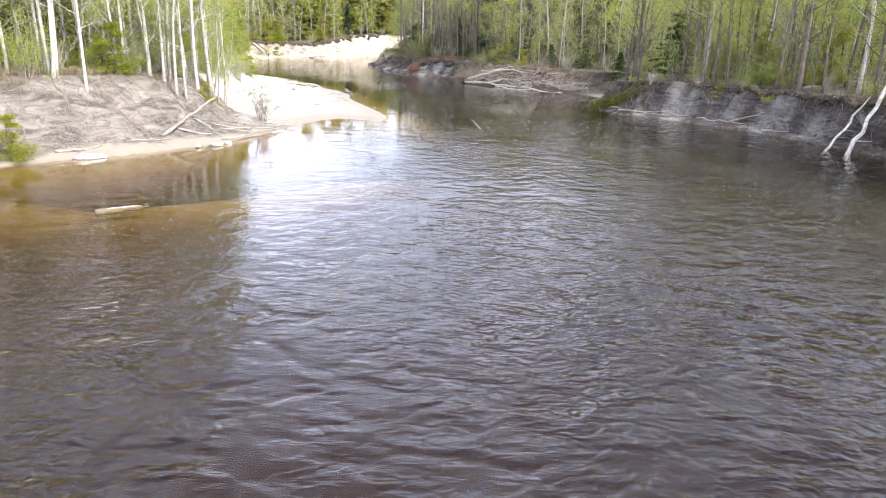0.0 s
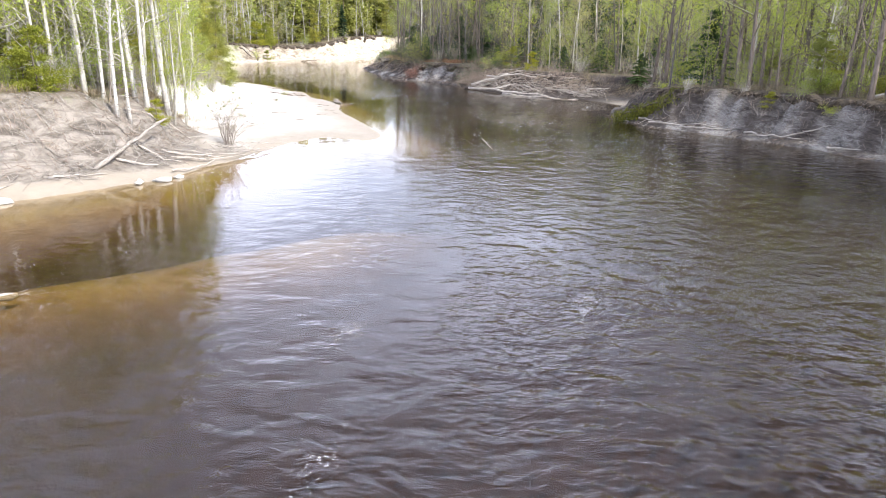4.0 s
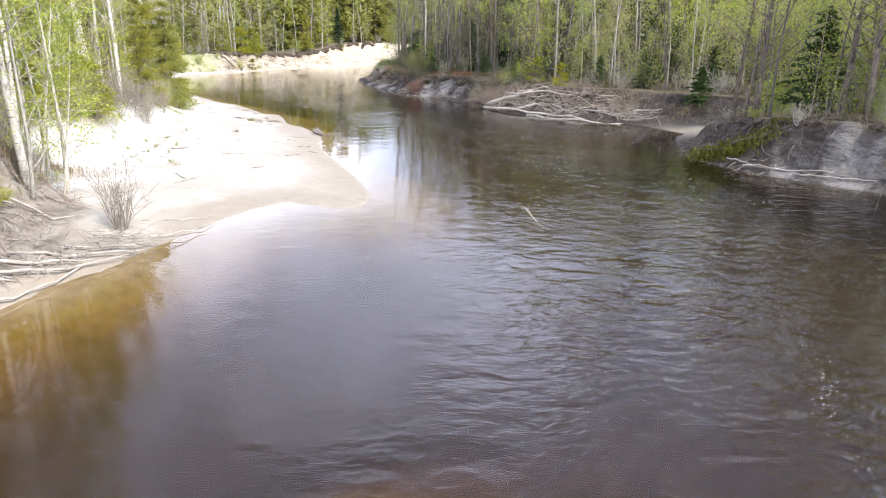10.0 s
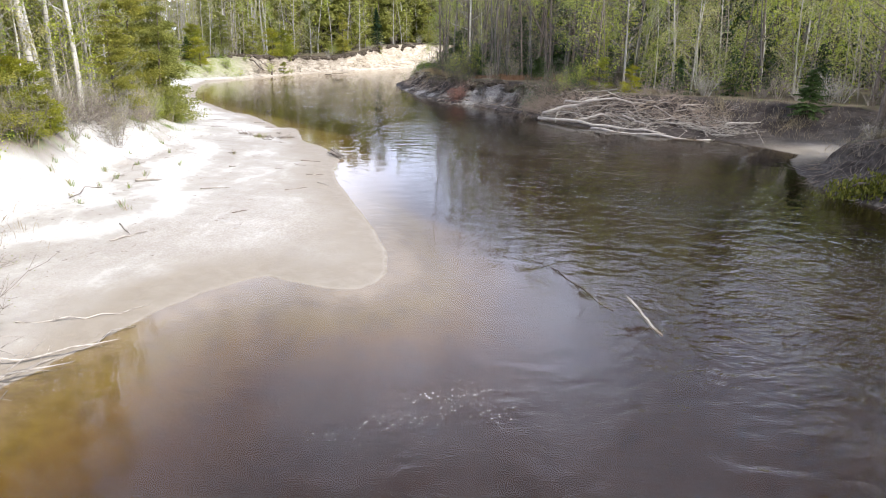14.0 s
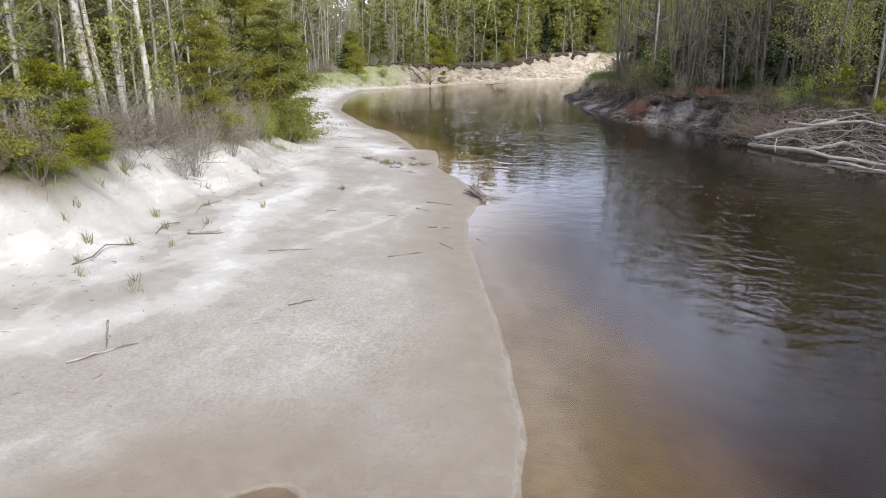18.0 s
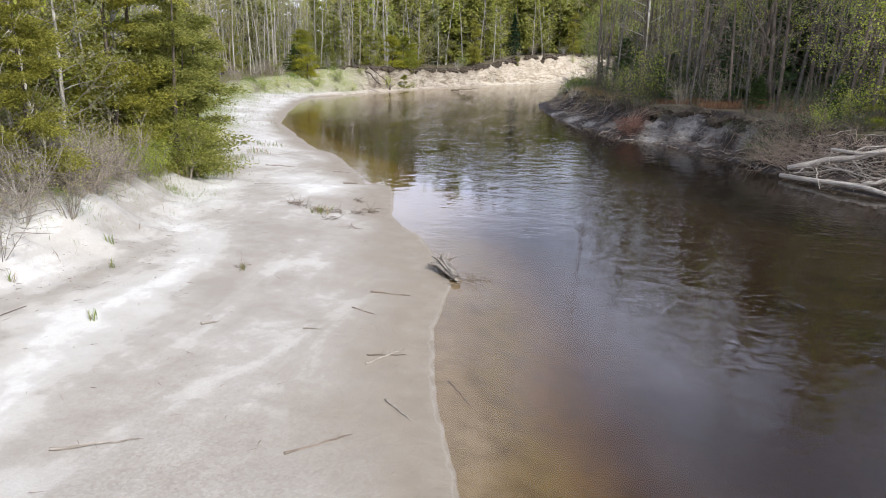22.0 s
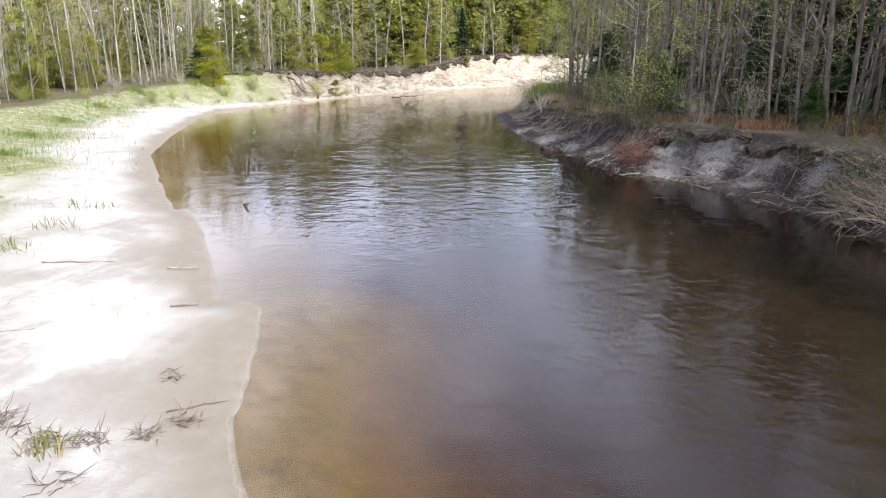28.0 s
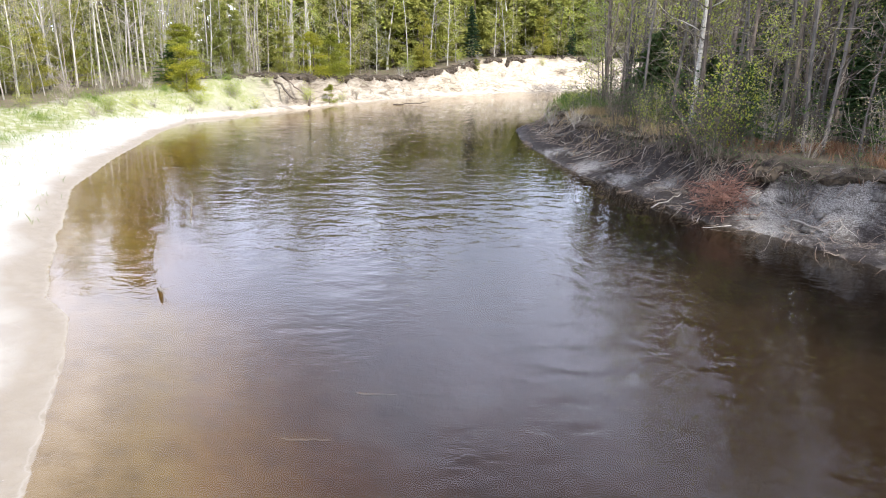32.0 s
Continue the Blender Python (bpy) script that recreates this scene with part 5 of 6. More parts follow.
for k, (x, y, z, s, pale) in enumerate([(-3.6, 87.7, 0.75, 0.6, 1), (-2.4, 86.6, 0.5, 0.6, 1), (-1.2, 86.0, 0.85, 0.55, 1), (-0.6, 84.4, 0.6, 0.5, 0), (0.9, 83.2, 0.95, 0.5, 1),
                                        (-7.6, 94.6, 0.5, 0.6, 1), (-9.4, 98.6, 0.5, 0.55, 1), (-10.6, 103.0, 0.4, 0.5, 1), (-6.9, 93.0, 0.15, 0.4, 1),
                                        (15.2, 49.6, 0.7, 0.55, 1), (13.3, 51.4, 0.35, 0.5, 1), (17.6, 47.0, 0.8, 0.6, 1), (19.4, 43.8, 0.7, 0.55, 1), (12.3, 53.8, 0.7, 0.4, 0), (20.6, 40.9, 0.8, 0.5, 0),
                                        (14.2, 50.4, 0.9, 0.4, 0), (-5.6, 90.4, 0.6, 0.35, 0)]):
    for q in range(3):
        w, cx, cy = s * rc.uniform(0.2, 0.42), x + rc.normal() * 0.45 * s, y + rc.normal() * 0.45 * s
        lump("soil_clod", ("pale sandy block of soil slumped on the bank", "dark block of rooty soil slumped on the bank")[1 - pale], "soil", cx, cy, max(ground_z(cx, cy), 0) - 0.3 * w,
             (w, w * rc.uniform(0.6, 0.9), w * rc.uniform(0.5, 0.8)), CLOD if pale and q < 3 else DARK_CLOD, k * 4 + q + 1, rc.uniform(0, 360), 1.1)

# turf of roots and soil overhanging the lip of the bank
SOD = stone_material("rooty_turf", (0.028, 0.022, 0.017), (0.115, 0.09, 0.062))


def turf_overhang(line, side, y0, y1, label, seed, frac=0.8, thick=1.0, length=2.2):
    """Ragged mats of turf that overhang the lip of a bank, piece by piece, with roots hanging from them."""
    rg = np.random.RandomState(seed)
    A = np.array([p for p in line if y0 <= p[1] <= y1])
    run = np.r_[0, np.cumsum(np.linalg.norm(np.diff(A[:, :2], axis=0), axis=1))]
    prof = np.array([(0.9, -0.06), (0.6, 0.03), (0.3, 0.07), (0.05, 0.06), (-0.14, 0.0), (-0.2, -0.12), (-0.1, -0.28), (0.2, -0.36)]) * thick
    s0 = 0.0
    while s0 < run[-1] - 0.6:
        ln = min(length * rg.uniform(0.5, 1.3), run[-1] - s0)
        S = np.linspace(s0, s0 + ln, max(int(ln / 0.14), 4))
        row = np.stack([np.interp(S, run, A[:, k]) for k in range(6)], 1)
        T = np.stack([np.interp(S + 1.2, run, A[:, k]) - np.interp(S - 1.2, run, A[:, k]) for k in range(2)], 1)
        T /= np.linalg.norm(T, axis=1)[:, None] + 1e-9
        N = np.stack([T[:, 1], -T[:, 0]], 1) * (1 if side == "right" else -1)
        off = row[:, 2] + row[:, 4] * (frac + rg.uniform(-0.12, 0.1)) + waves(S, S * 0, seed, 0.9, 3) * 0.9
        zt = np.array([ground_z(*(row[i, :2] + N[i] * (off[i] + 0.35))) for i in range(len(S))])
        end = np.clip(np.minimum(S - S[0], S[-1] - S) / 0.35, 0.12, 1)
        V = np.zeros((len(S), len(prof), 3))
        for j, (u, w) in enumerate(prof):
            jit = rg.normal(size=(len(S), 3)) * 0.045 * thick
            V[:, j, :2] = row[:, :2] + N * (off + u * (end if u < 0.3 else 1))[:, None] + jit[:, :2]
            V[:, j, 2] = zt + w * end + jit[:, 2] - (1 - end) * 0.1
        k = len(prof)
        i, j = np.meshgrid(np.arange(len(S) - 1), np.arange(k - 1), indexing="ij")
        q = (i * k + j).ravel()
        ob = tagged(new("turf_overhang", mesh_of("turf_overhang", V.reshape(-1, 3), np.stack([q, q + 1, q + 1 + k, q + k], -1), SOD, False)), label, "turf")
        g = Geo()
        for _ in range(int(ln * 14)):
            m = rg.randint(0, len(S))
            P = curve_pts(rg, V[m, rg.randint(4, 7)], (*(-N[m] * 0.5 + rg.normal(size=2) * 0.5), rg.uniform(-1.2, 0.1)), rg.uniform(0.12, 0.55) * thick, 3, 0.25, -0.1)
            g.tube(P, rg.uniform(0.005, 0.014) * thick * (1 - np.linspace(0, 1, 4) * 0.7), 3)
        tagged(part("hanging_root", g.mesh("hanging_root", ROOT), ob), kind="stuff")
        s0 += ln * rg.uniform(0.9, 1.15)


turf_overhang(RIGHT, "right", 30, 58, "dark rooty turf overhanging the lip of the undercut bank", 90)
turf_overhang(RIGHT, "right", 76, 112, "dark rooty turf overhanging the lip of the crumbling bank", 91, 0.85)
turf_overhang(LEFT, "left", 112, 156, "dark turf hanging over the far sandy bank", 92, 0.95, 1.5, 3.5)

# ---- on the sand bar ----
SANDBUSH = Kind("willow_bush", "leafless willow bush with upright brown stems on the sand", "willow", "", [sh(300, 1.9, 0.95, 34, 320, 0.02, LEAFP, TWIG, 8)])
SANDBUSH.put(0, -10.0, 39.4, ground_z(-10.0, 39.4), 1.0, 40)
for k, (a, b2, r) in enumerate([((-13.5, 51.7), (-12.8, 52.0), .06), ((-8.6, 52.6), (-8.0, 53.3), .02), ((-11.2, 51.6), (-10.4, 52.2), .025), ((-9.0, 48.7), (-8.7, 49.2), .015), ((-11.4, 46.8), (-10.7, 46.0), .02),
                                ((-9.7, 58.5), (-8.9, 58.7), .02), ((-8.6, 55.4), (-8.2, 56.2), .018), ((-8.7, 55.7), (-8.1, 56.0), .014), ((-11.7, 55.5), (-11.5, 55.7), .03), ((-7.2, 55.4), (-6.7, 54.8), .012),
                                ((-10.1, 56.2), (-9.8, 56.3), .016), ((-9.7, 57.5), (-9.2, 57.4), .014), ((-16.3, 71.5), (-15.7, 71.8), .03), ((-12.7, 65.6), (-12.1, 66.2), .015), ((-17.0, 66.6), (-16.2, 67.3), .02),
                                ((-18.8, 70.6), (-17.6, 71.4), .02), ((-7.9, 54.4), (-7.4, 54.0), .015), ((-14.9, 69.3), (-14.5, 69.6), .025)]):
    log("stick", "small weathered stick lying on the sand", on_ground([a, b2], r * 0.7), (r, r * 0.5), 200 + k, (DRIFT, ROOT)[k % 2], "stick", "sticks on the sand bar", 3)


STUMPWOOD = bark("weathered_stump_wood", (0.36, 0.33, 0.295), (0.08, 0.07, 0.06), scale=(2.2, 30, 30))


def stump(x, y, z, turn):
    """A weathered stump lying at the water's edge: a grooved tapering trunk with splayed broken roots."""
    e = tagged(empty("driftwood_stump", x, y, z), "weathered grey stump with splayed roots lying at the waterline", "stump")
    e.rotation_euler = (0, 0, radians(turn))
    rg = np.random.RandomState(401)
    n, m = 14, 26
    V, F = [], []
    groove = rg.uniform(0.72, 1.18, m)
    for i in range(n):
        t = i / (n - 1)
        r = np.interp(t, [0, 0.12, 0.3, 0.8, 1], [0.15, 0.17, 0.125, 0.10, 0.075])
        for j in range(m):
            a = 6.2832 * j / m + 0.5 * t
            q = r * (1 + (groove[j] - 1) * (0.5 + 0.9 * (1 - t))) * (0.97 + 0.06 * rg.rand())
            V.append((0.86 * t - 0.06 + (rg.rand() * 0.05 if i == n - 1 else 0), q * math.cos(a) * 1.15, 0.17 - 0.10 * t + q * math.sin(a) * 0.9))
            if i:
                b = (j + 1) % m
                F.append(((i - 1) * m + j, (i - 1) * m + b, i * m + b, i * m + j))
    V += [(-0.10, 0, 0.17), (0.78, 0, 0.07)]
    F += [(n * m, (j + 1) % m, j, j) for j in range(m)] + [(n * m + 1, (n - 1) * m + j, (n - 1) * m + (j + 1) % m, (n - 1) * m + (j + 1) % m) for j in range(m)]
    part("trunk", mesh_of("trunk", np.array(V), np.array(F), STUMPWOOD, False), e)
    for k in range(9):
        a = k * 0.70 + rg.rand() * 0.35
        g = Geo()
        B = curve_pts(rg, (0.02, 0.10 * math.cos(a), 0.17 + 0.09 * math.sin(a)), (-0.75, 0.9 * math.cos(a), 0.75 * math.sin(a)), rg.uniform(0.2, 0.42), 6, 0.22, -0.05)
        B[:, 2] = np.maximum(B[:, 2], 0.02)
        g.tube(B, rg.uniform(0.03, 0.055) * (1 - np.linspace(0, 1, 7) * 0.8) * rg.uniform(0.85, 1.15, 7), 7)
        for q in range(2):
            C = curve_pts(rg, B[rg.randint(2, 6)], rg.normal(size=3), rg.uniform(0.06, 0.2), 3, 0.2, -0.05)
            g.tube(C, 0.014 * (1 - np.linspace(0, 1, 4) * 0.7), 4)
        part("root", g.mesh("root", STUMPWOOD, True), e)
    return e


stump(-8.75, 60.7, 0.03, -50)
twig_heap("stick_heap", "thin sticks caught round the stump in the shallows", [(-8.3, 60.2, 0.45), (-7.9, 60.4, 0.4), (-8.9, 60.9, 0.25)], 70, TWIG, 403, 0.6, 0.06, 0.15, 0.007)
twig_heap("wrack_line", "line of washed-up twigs and dead reed on the sand", [(-14.1, 64.5, 0.25), (-13.6, 64.4, 0.25), (-13.1, 64.6, 0.2), (-12.6, 65.0, 0.2), (-12.3, 65.5, 0.2), (-14.5, 64.6, 0.2)], 230, ROOT, 404, 0.35, 0.06, 0.3, 0.008)
twig_heap("wrack_line", "scraps of twig washed up on the sand", [(-12.9, 63.7, 0.25), (-12.1, 63.2, 0.2), (-12.7, 58.5, 0.1), (-13.2, 66.6, 0.2)], 70, ROOT, 405, 0.3, 0.04, 0.3, 0.008)


def blades(name, label, spots, n, mat, seed, height=0.3, width=0.05, category="grass", kind="stuff"):
    """Grass blades round some spots."""
    rg = np.random.RandomState(seed)
    S = np.array(spots, float)[rg.randint(0, len(spots), n)]
    a, q = rg.rand(n) * 6.283, np.abs(rg.normal(size=n)) * 0.62 * S[:, 2]
    x, y = S[:, 0] + q * np.cos(a), S[:, 1] + q * np.sin(a)
    z, mk, d, ins, left = terrain(x, y)
    ok = ~ins
    C = np.stack([x, y, z + height * 0.42], 1)[ok]
    g = Geo()
    w = np.tile([0.0, 0.0, 1.0], (len(C), 1)) + rg.normal(size=(len(C), 3)) * np.array([0.25, 0.25, 0])
    g.leaves(C, height * 0.5, rg, width, along=w)
    return tagged(new(name, g.mesh(name, mat)), label, category, kind=kind)


def blade_mesh(mat, width):
    """One bent grass blade, a metre tall."""
    V = [(-width, 0, 0), (width, 0, 0), (width * 0.9, 0.05, 0.45), (-width * 0.9, 0.05, 0.45), (width * 0.5, 0.16, 0.8), (-width * 0.5, 0.16, 0.8), (0, 0.34, 1.0)]
    return mesh_of("blade", np.array(V), np.array([(0, 1, 2, 3), (3, 2, 4, 5), (5, 4, 6, 6)]), mat)


BLADES = [blade_mesh(GREENGRASS, 0.04), blade_mesh(DEADGRASS, 0.035)]


def tuft(x, y, n, kind, seed, high, reach, label):
    rg = np.random.RandomState(seed)
    e = tagged(empty("grass_tuft", x, y, ground_z(x, y)), label, "grass", "tufts on the sand bar")
    for k in range(n):
        a, q, h = rg.rand() * 360, reach * rg.rand() ** 0.7, high * rg.uniform(0.6, 1.2)
        px, py = q * math.cos(a), q * math.sin(a)
        b = part("blade", BLADES[1 - kind if rg.rand() < 0.35 else kind], e)
        b.matrix_basis = pose(px, py, ground_z(x + px, y + py) - ground_z(x, y) - 0.01, rg.normal() * 18, rg.normal() * 18, a) @ Matrix.Diagonal((h, h, h, 1))


tuft(-13.5, 64.3, 60, 0, 410, 0.26, 0.32, "small yellow-green grass tuft in the wrack line")
for k, (x, y) in enumerate([(-14.0, 48.8), (-15.3, 50.2), (-15.9, 51.6), (-12.2, 48.4), (-16.2, 53.6), (-15.0, 49.6), (-13.6, 52.6), (-14.6, 54.0), (-13.4, 54.9), (-13.9, 50.2), (-15.6, 58.0), (-14.9, 57.2), (-12.65, 58.4), (-13.2, 50.7), (-14.2, 51.7), (-15.6, 55.4)]):
    tuft(x, y, 14, 0 if k % 3 else 1, 420 + k, 0.22, 0.1, "small green sprig growing in the sand" if k % 3 else "small dry sprig standing in the sand")
for k, (x, y, n, kind, high, reach) in enumerate([(-11.9, 48.0, 34, 1, .16, .26), (-13.4, 48.3, 24, 0, .18, .2), (-16.1, 52.7, 16, 0, .26, .12), (-14.4, 49.5, 18, 0, .26, .1), (-14.8, 52.2, 16, 0, .24, .1),
                                                   (-19.4, 68.8, 60, 0, .3, .6), (-19.0, 67.6, 60, 0, .3, .6), (-20.4, 71.1, 60, 0, .28, .7), (-21.5, 75.9, 50, 0, .26, .7), (-20.7, 73.5, 50, 1, .26, .7)]):
    tuft(x, y, n, kind, 460 + k, high, reach, "sparse clump of grass growing in the sand")
log("thin_root", "long thin root lying across the upper sand", on_ground([(-13.85, 48.5), (-14.0, 50.8), (-14.7, 54.8)], 0.02), (0.014, 0.009), 480, ROOT, "root", stubs=0)
log("stick", "thin pale stick lying on the sand", on_ground([(-10.9, 45.4), (-10.4, 46.3)], 0.02), (0.025, 0.012), 481, DRIFT, "stick", "sticks on the sand bar", 2)
# scraps of bark, twig and leaf on the upper sand
twig_heap("litter_scraps", "scattered dark scraps of twig on the pale upper sand", [(-13.6, 46.5, 1.6), (-14.4, 49.5, 1.9), (-14.9, 52.5, 1.9), (-15.4, 55.5, 1.7), (-15.6, 58.5, 1.6), (-15.9, 61.5, 1.5), (-12.0, 43.5, 1.6)], 520, ROOT, 409, 0.16, 0.01, 0.05, 0.006)
twig_heap("litter_scraps", "scattered dark scraps of twig on the grey lower sand", [(-10.5, 49.5, 2.4), (-11.2, 53.5, 2.4), (-11.9, 57.5, 2.2), (-13.0, 62, 2.2), (-16, 69, 2.4), (-9, 46, 2.2)], 170, ROOT, 408, 0.2, 0.01, 0.05, 0.006)
# sparse grass of the sand's upper edge, the grassy flat and the banks
blades("grass", "sparse green and straw grass along the sand's upper edge", [(-16.8, 58, 0.9), (-17.8, 60.5, 1.2), (-17.9, 63.5, 1.6), (-19.6, 67, 1.8), (-21.6, 70.5, 2.0), (-24, 74.5, 2.2), (-27.5, 79.5, 2.6), (-16.6, 52.5, 0.8), (-16.2, 49.6, 0.7)], 6500, GREENGRASS, 441, 0.2, 0.03)
blades("grass", "pale green grass on the flat behind the sand", [(-30, 82, 3.5), (-33, 87, 3.5), (-36, 93, 3.5), (-38, 99, 3.5), (-39, 105, 3.5), (-38, 111, 3.0), (-36, 116, 2.5)], 12000, GREENGRASS, 442, 0.28, 0.05)
blades("dead_grass", "straw-coloured dead grass and brush at the wood's edge", [(-17.5, 50.5, 1.5), (-18.2, 54.5, 1.6), (-19, 59, 1.7), (-20, 64, 1.7), (-14.6, 44.5, 1.5), (-13.6, 40.5, 1.3), (-14.8, 36.5, 1.6), (-16.5, 33, 1.8), (-18.5, 30.5, 1.8), (-20.5, 27, 1.8)], 7000, DEADGRASS, 443, 0.42, 0.035)
blades("dead_grass", "straw-coloured dead grass on top of the right bank", [(24.5, 40, 1.8), (22.5, 44.5, 1.8), (20.2, 48, 1.8), (17.4, 51, 1.8), (15, 54, 1.8), (14.2, 58, 1.8), (16, 62, 2.2), (17.8, 66, 2.4), (15, 70, 2.2), (12, 73, 2), (8.5, 76.5, 2), (5.5, 79.5, 1.8)], 8000, DEADGRASS, 444, 0.4, 0.035)
blades("bracken", "red-brown dead bracken behind the crumbling bank", [(3.4, 86.5, 1.6), (1.2, 88.6, 1.6), (-1.2, 90.4, 1.6), (-3.2, 92.4, 1.5), (-0.2, 87.6, 1.2), (4.6, 84.6, 1.5), (6.2, 86.6, 1.6), (2.6, 90.6, 1.8), (5.4, 90.0, 1.8)], 7000, BRACKEN, 445, 0.42, 0.06)
blades("dead_grass", "dead grass and green shoots on the point", [(-5.4, 96.5, 1.5), (-7.4, 100, 1.6), (-8.8, 104.5, 1.6), (-9.8, 109, 1.6), (-9.4, 113.5, 1.5)], 5200, DEADGRASS, 446, 0.55, 0.03)
blades("reeds", "pale green reeds at the tip of the point", [(-9.3, 107.5, 1.3), (-9.7, 111, 1.4), (-8.2, 114, 1.5)], 3000, GREENGRASS, 447, 1.0, 0.03)

# ---- in the water ----
log("water_log", "bleached snag slanting up out of the river", [(2.05, 41.85, -0.06), (1.5, 42.8, 0.36)], (0.025, 0.038), 501, DRIFT, "snag", stubs=1)
log("sunken_branch", "dark waterlogged branch just breaking the surface", [(1.3, 43.0, -0.05), (0.8, 43.9, 0.01), (0.1, 45.7, -0.02)], (0.018, 0.012), 502, DARK, "branch", stubs=9)
log("water_stick", "small bleached snag floating in the shallows", [(-17.9, 78.5, -0.02), (-17.5, 78.0, 0.14)], (0.035, 0.03), 503, DRIFT, "snag", stubs=6)
log("water_stick", "upright stick standing out of the river", [(-21.2, 85.4, -0.5), (-21.1, 85.4, 0.5)], (0.03, 0.02), 504, DRIFT, "snag", stubs=2)
log("water_stick", "thin branch breaking the surface near the far bank", [(-25.5, 126.0, 0.0), (-22.6, 127.2, 0.25)], (0.05, 0.03), 505, DARK, "snag", stubs=4)
log("water_stick", "dead stick poking from the bank into the water", [(-6.7, 89.4, 0.0), (-5.7, 90.1, 0.4)], (0.025, 0.02), 506, DRIFT, "snag", stubs=1)
for k, (x, y) in enumerate([(-13.0, 74.4), (-12.6, 76.8)]):
    zb = ground_z(x, y)
    log("sunken_branch", "dark sunken branch on the sandy bed", [(x - 0.5, y, zb + 0.04), (x + 0.4, y + 0.15, zb + 0.05)], (0.02, 0.01), 510 + k, DARK, "branch", "sunken branches", 6)

FOAM = stone_material("river_foam", (0.70, 0.69, 0.66), (0.85, 0.84, 0.82))


def foam(label, lines, n, seed, wide=0.35):
    """Flecks of foam drifting in lines on the water."""
    rg = np.random.RandomState(seed)
    C = []
    for x0, y0, x1, y1 in lines:
        t = rg.beta(1.2, 1.2, n)
        C.append(np.stack([x0 + (x1 - x0) * t + rg.normal(size=n) * wide * 0.5 * rg.rand(n), y0 + (y1 - y0) * t + np.sin(t * 9 + x0) * 0.25 + rg.normal(size=n) * wide * rg.rand(n), np.full(n, 0.012)], 1))
    g = Geo()
    g.leaves(np.vstack(C), 0.016, rg, 0.7, flat=0.97)
    tagged(new("foam_flecks", g.mesh("foam_flecks", FOAM)), label, "foam", kind="stuff")


foam("small white flecks of foam drifting in lines on the river", [(-3.8, 37.6, -0.9, 39.6), (-2.6, 38.2, -0.7, 38.9), (0.2, 21.2, 1.4, 21.7), (2.7, 20.9, 3.3, 22.6), (3.3, 22.4, 5.0, 26.2), (-1.8, 15.2, -1.2, 17.0), (5.0, 29.4, 6.4, 33.8), (-1.9, 19.8, -1.5, 20.5)], 75, 520)
foam("thin foam trailing off the low bar at the inlet", [(9.6, 60.5, 11.0, 64.8), (8.6, 59.0, 10.6, 63.2), (7.4, 63.0, 10.2, 65.6)], 90, 521, 0.25)

# ---- far bank ----
log("fallen_log", "dark fallen trunk lying down the far bank", [(-35.0, 119.9, 2.75), (-32.8, 118.9, 1.9), (-31.2, 117.8, 0.9)], (0.11, 0.08), 601, DARK, stubs=5)
log("fallen_log", "thin dark fallen trunk lying down the far bank", [(-33.6, 121.0, 2.6), (-31.4, 120.0, 1.2)], (0.08, 0.05), 602, ROOT, stubs=4)
log("snag", "dark broken stump standing at the far waterline", [(-31.2, 120.6, -0.2), (-31.0, 120.4, 0.7)], (0.13, 0.1), 603, DARK, "stump", stubs=4)
for k, (x, y, s) in enumerate([(-37.2, 112.6, 1.5), (-38.4, 114.0, 1.2), (-31.4, 126.4, 1.6), (-32.2, 124.6, 1.4), (-31.0, 128.0, 1.3), (-39.2, 115.6, 1.5), (-45.5, 103.5, 1.2), (-42.8, 99.2, .9)]):
    SMALL_CEDARS.put(k, x, y, ground_z(x, y) - 0.05, s)

# ---- single trees and bushes that stand out ----
for x, y, s in [(17.0, 56.5, 1.3), (-3.5, 93.3, .85), (-5.8, 103.6, 1.15), (-2.2, 101.0, 1.1), (-3.2, 102.0, .9), (-4.8, 108.0, 1.2), (2.2, 96.5, .8), (8.4, 95.5, 1.1), (1.8, 88.0, .5), (-5.3, 103.8, 1.1), (16.0, 70.5, .7), (13.6, 76.4, .7), (6.2, 87.4, .6)]:
    FIRS.put(int(x * 7), x, y, ground_z(x, y) - 0.05, s)
for x, y, k, s in [(-17.9, 55.0, 1, .72), (-18.4, 55.5, 0, .75), (-18.1, 54.5, 2, .6), (-17.6, 51.2, 0, .75), (-17.9, 50.4, 1, .7), (-12.85, 40.05, 1, .9), (-13.25, 40.5, 0, .7), (-15.5, 31.8, 0, .6), (-16.8, 31.6, 1, .62), (-17.0, 31.8, 2, .55), (-19.6, 53.2, 2, 1.0), (-12.8, 36.0, 0, .6), (-13.1, 35.6, 1, .55), (-13.6, 38.5, 2, .6), (-14.5, 41.4, 1, .65), (-15.0, 43.7, 0, .7), (-12.9, 38.0, 2, .6), (-14.1, 36.7, 0, .65), (-17.4, 32.1, 1, .6), (-17.1, 32.4, 2, .55), (-19.6, 34.0, 0, .7), (-17.4, 35.2, 2, .6), (-20.6, 54.8, 1, .8), (-20.6, 55.6, 0, .8), (-17.3, 55.3, 2, .65), (-21.3, 63.2, 1, .7), (-21.6, 64.3, 0, .7), (-22.5, 66.7, 2, .7), (-22.4, 61.8, 0, .8), (17.9, 52.1, 2, .7)]:
    BIRCHES.put(k, x, y, ground_z(x, y) - 0.05, s)
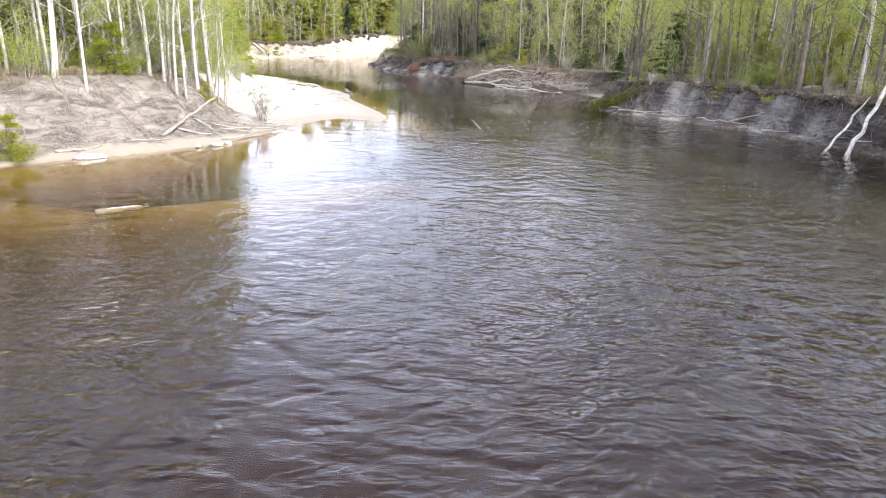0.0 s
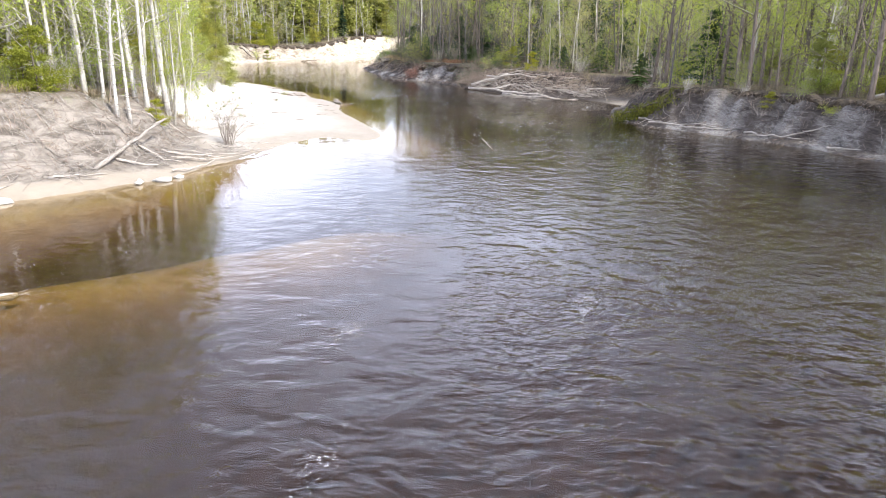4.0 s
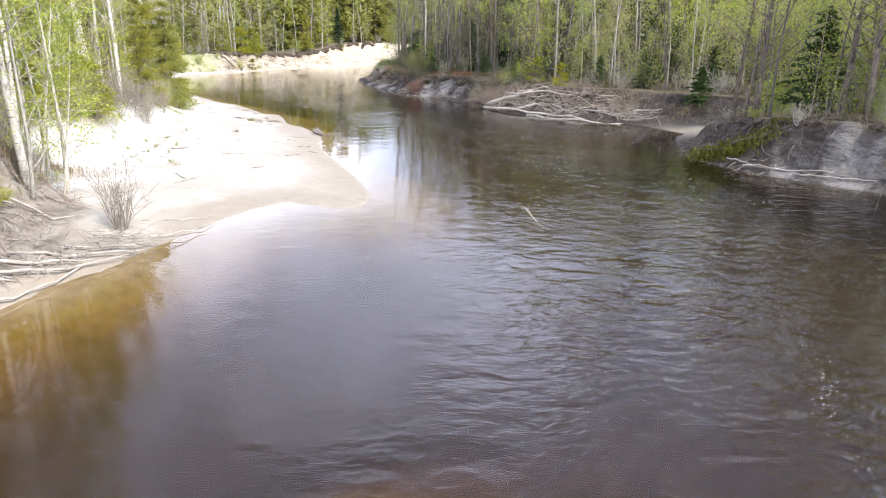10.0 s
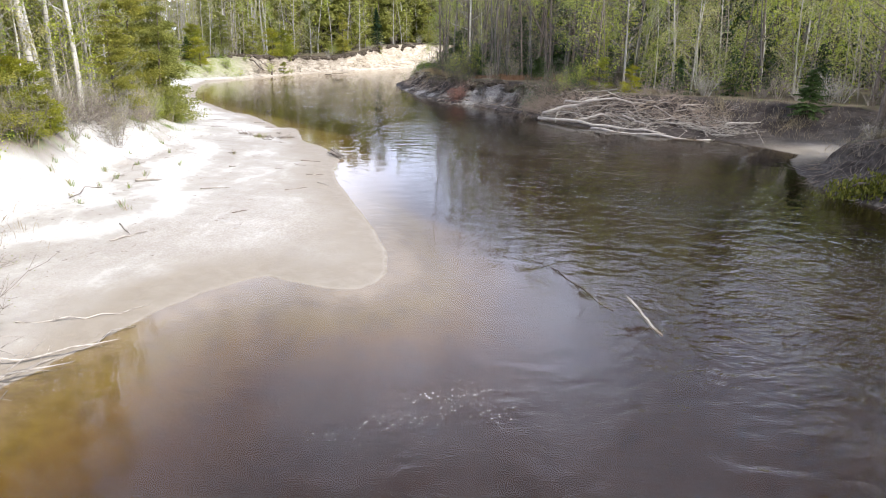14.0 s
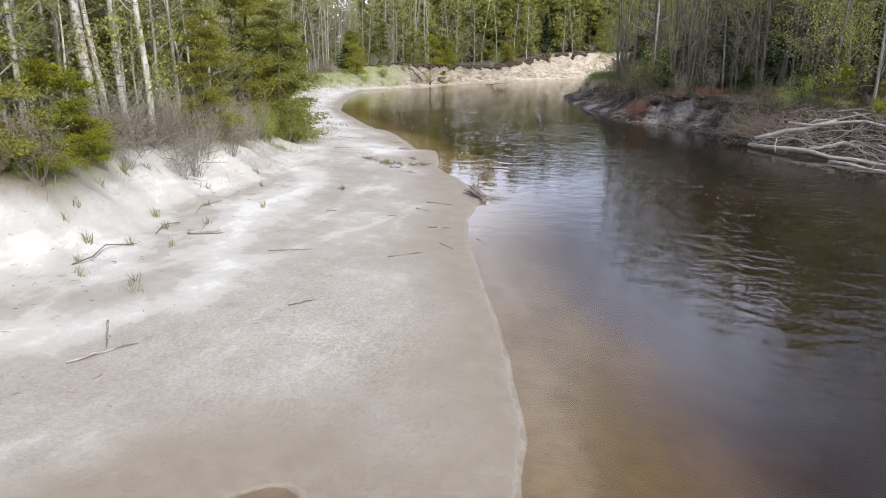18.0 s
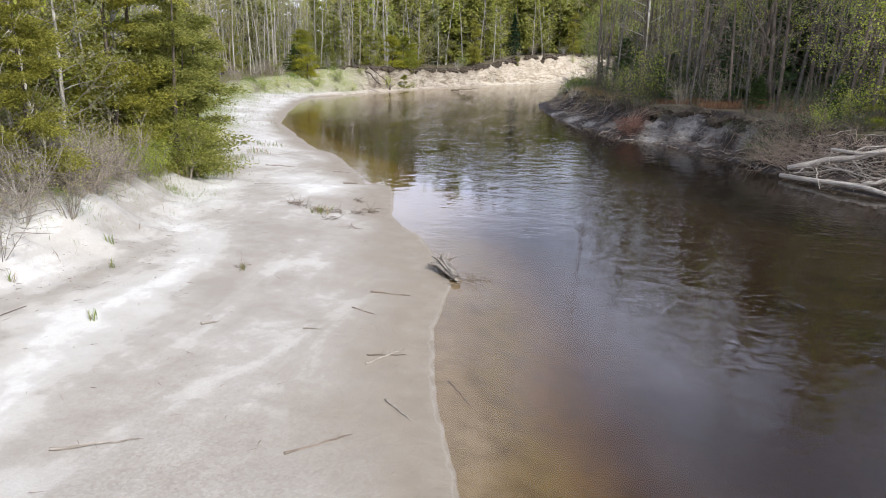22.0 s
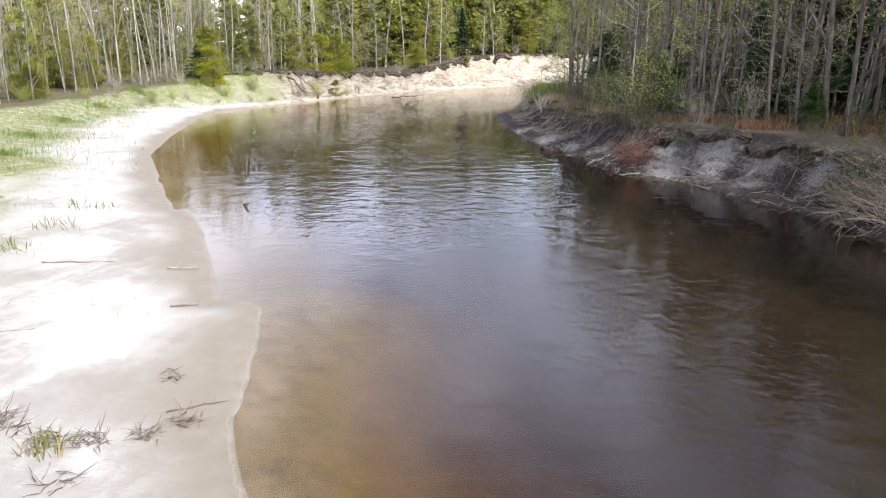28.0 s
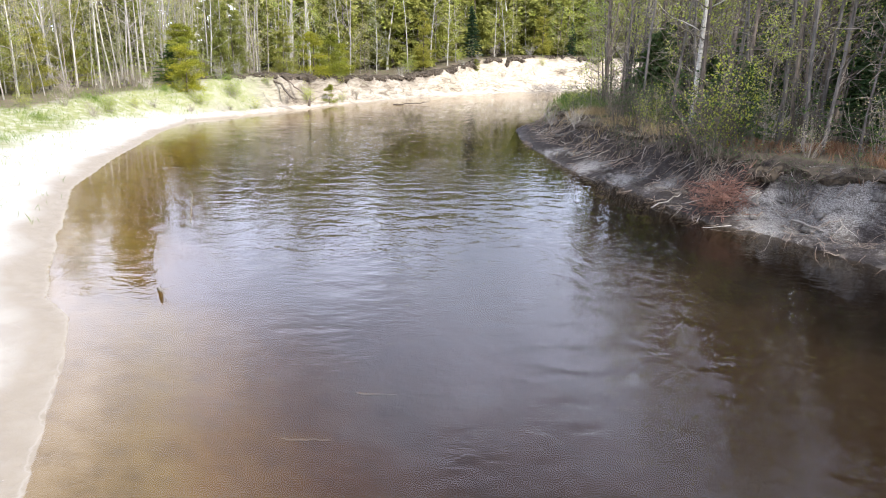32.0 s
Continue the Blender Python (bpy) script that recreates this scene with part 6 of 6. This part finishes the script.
for x, y, s in [(20.9, 44.1, 1.0), (20.2, 54.3, 1.0), (21.0, 52.8, 1.05), (20.8, 51.3, 1.0), (18.6, 54.6, .9), (22.0, 57.1, 1.1), (24.6, 46.0, 1.0), (21.6, 46.6, .9), (16.3, 53.6, .8)]:
    DUSKY.put(int(x * 3), x, y, ground_z(x, y) - 0.05, s)
for x, y, s in [(-16.9, 52.1, .95), (-17.5, 51.7, .9), (-16.4, 51.9, .6), (-16.3, 27.2, .8), (17.7, 48.2, .4), (-16.0, 50.2, .6), (-16.8, 49.4, .8), (-17.6, 48.2, .9), (-12.4, 37.6, .5)]:
    SMALL_CEDARS.put(int(-x), x, y, ground_z(x, y) - 0.05, s)
for x, y, s in [(-19.2, 65.6, .95), (-19.7, 66.9, 1.0), (-20.4, 68.6, 1.15), (-20.8, 65.6, .9), (-22.6, 70.6, .95), (-21.8, 67.4, 1.0), (-20.2, 64.2, .9), (-21.2, 62.4, 1.0)]:
    CEDARS.put(int(s * 20), x, y, ground_z(x, y) - 0.05, s)
for x, y, s in [(-18.7, 63.8, .8), (-18.6, 65.2, .8), (-19.5, 64.4, .9), (-18.2, 62.6, .7), (18.9, 63.4, 1.3), (20.6, 64.6, 1.2), (17.2, 61.2, 1.2), (-4.6, 91.8, 1.3), (3.2, 79.6, .8)]:
    GREEN_SHRUBS.put(int(abs(x) * 9), x, y, ground_z(x, y) - 0.05, s)
for x, y, s in [(-17.0, 57.0, .9), (-17.4, 59.4, 1.0), (-17.3, 55.9, .8), (-18.8, 56.4, 1.1), (-18.9, 59.0, 1.1), (-17.9, 61.4, .9), (-16.9, 53.4, .8), (-17.2, 53.9, 1.0), (-17.6, 58.4, 1.0), (-17.8, 56.6, 1.0), (-18.4, 57.6, 1.1), (-18.2, 60.0, .9), (-4.9, 91.6, 1.5), (-4.3, 92.2, 1.7), (-3.8, 91.4, 1.4), (1.0, 79.4, 1.0), (1.5, 80.4, 1.1), (0.8, 81.4, .9), (-5.5, 93.2, 1.0), (-4.4, 90.4, .9), (2.2, 80.6, 1.2), (3.0, 79.2, 1.2), (1.2, 80.0, 1.1), (4.0, 82.4, 1.2), (4.4, 78.6, 1.1), (-5.9, 94.4, 1.2), (-6.6, 97.4, 1.1), (-7.6, 99.4, .9), (5.6, 79.4, 1.2), (19.4, 62.2, 1.2), (-17.9, 54.0, .9), (-18.4, 53.0, 1.0)]:
    (DARK_SHRUBS if x > -8 and y > 70 else TWIG_SHRUBS).put(int(abs(x) * 9), x, y, ground_z(x, y) - 0.05, s)

GNARLED = Kind("gnarled_tree", "old dark tree with long bare crooked limbs leaning over the bank", "tree", "",
               [bl(700, 11, 0.24, DARK, LEAFP, 300, 0.08, first=0.3, branches=16, spread=0.5, twigs=6, fork=True)])
GNARLED.put(0, 7.9, 85.3, ground_z(7.9, 85.3), 1.0, 120, (0, 5))
log("leaning_pole", "dead white sapling leaning against the trees", [(-18.4, 55.6, ground_z(-18.4, 55.6)), (-20.4, 55.2, 6.4)], (0.06, 0.035), 710, BIRCH, "dead tree", stubs=4)
for x, y, k, s, ln in [(-12.6, 41.2, 0, .55, 8), (-12.9, 42.0, 2, .6, 6), (-13.3, 41.4, 0, .65, 9), (-13.8, 42.6, 2, .6, 4), (-14.4, 43.6, 0, .6, 3), (-12.4, 39.4, 2, .5, 8)]:
    ASPENS.put(k, x, y, ground_z(x, y) - 0.05, s, 0, (0, ln))
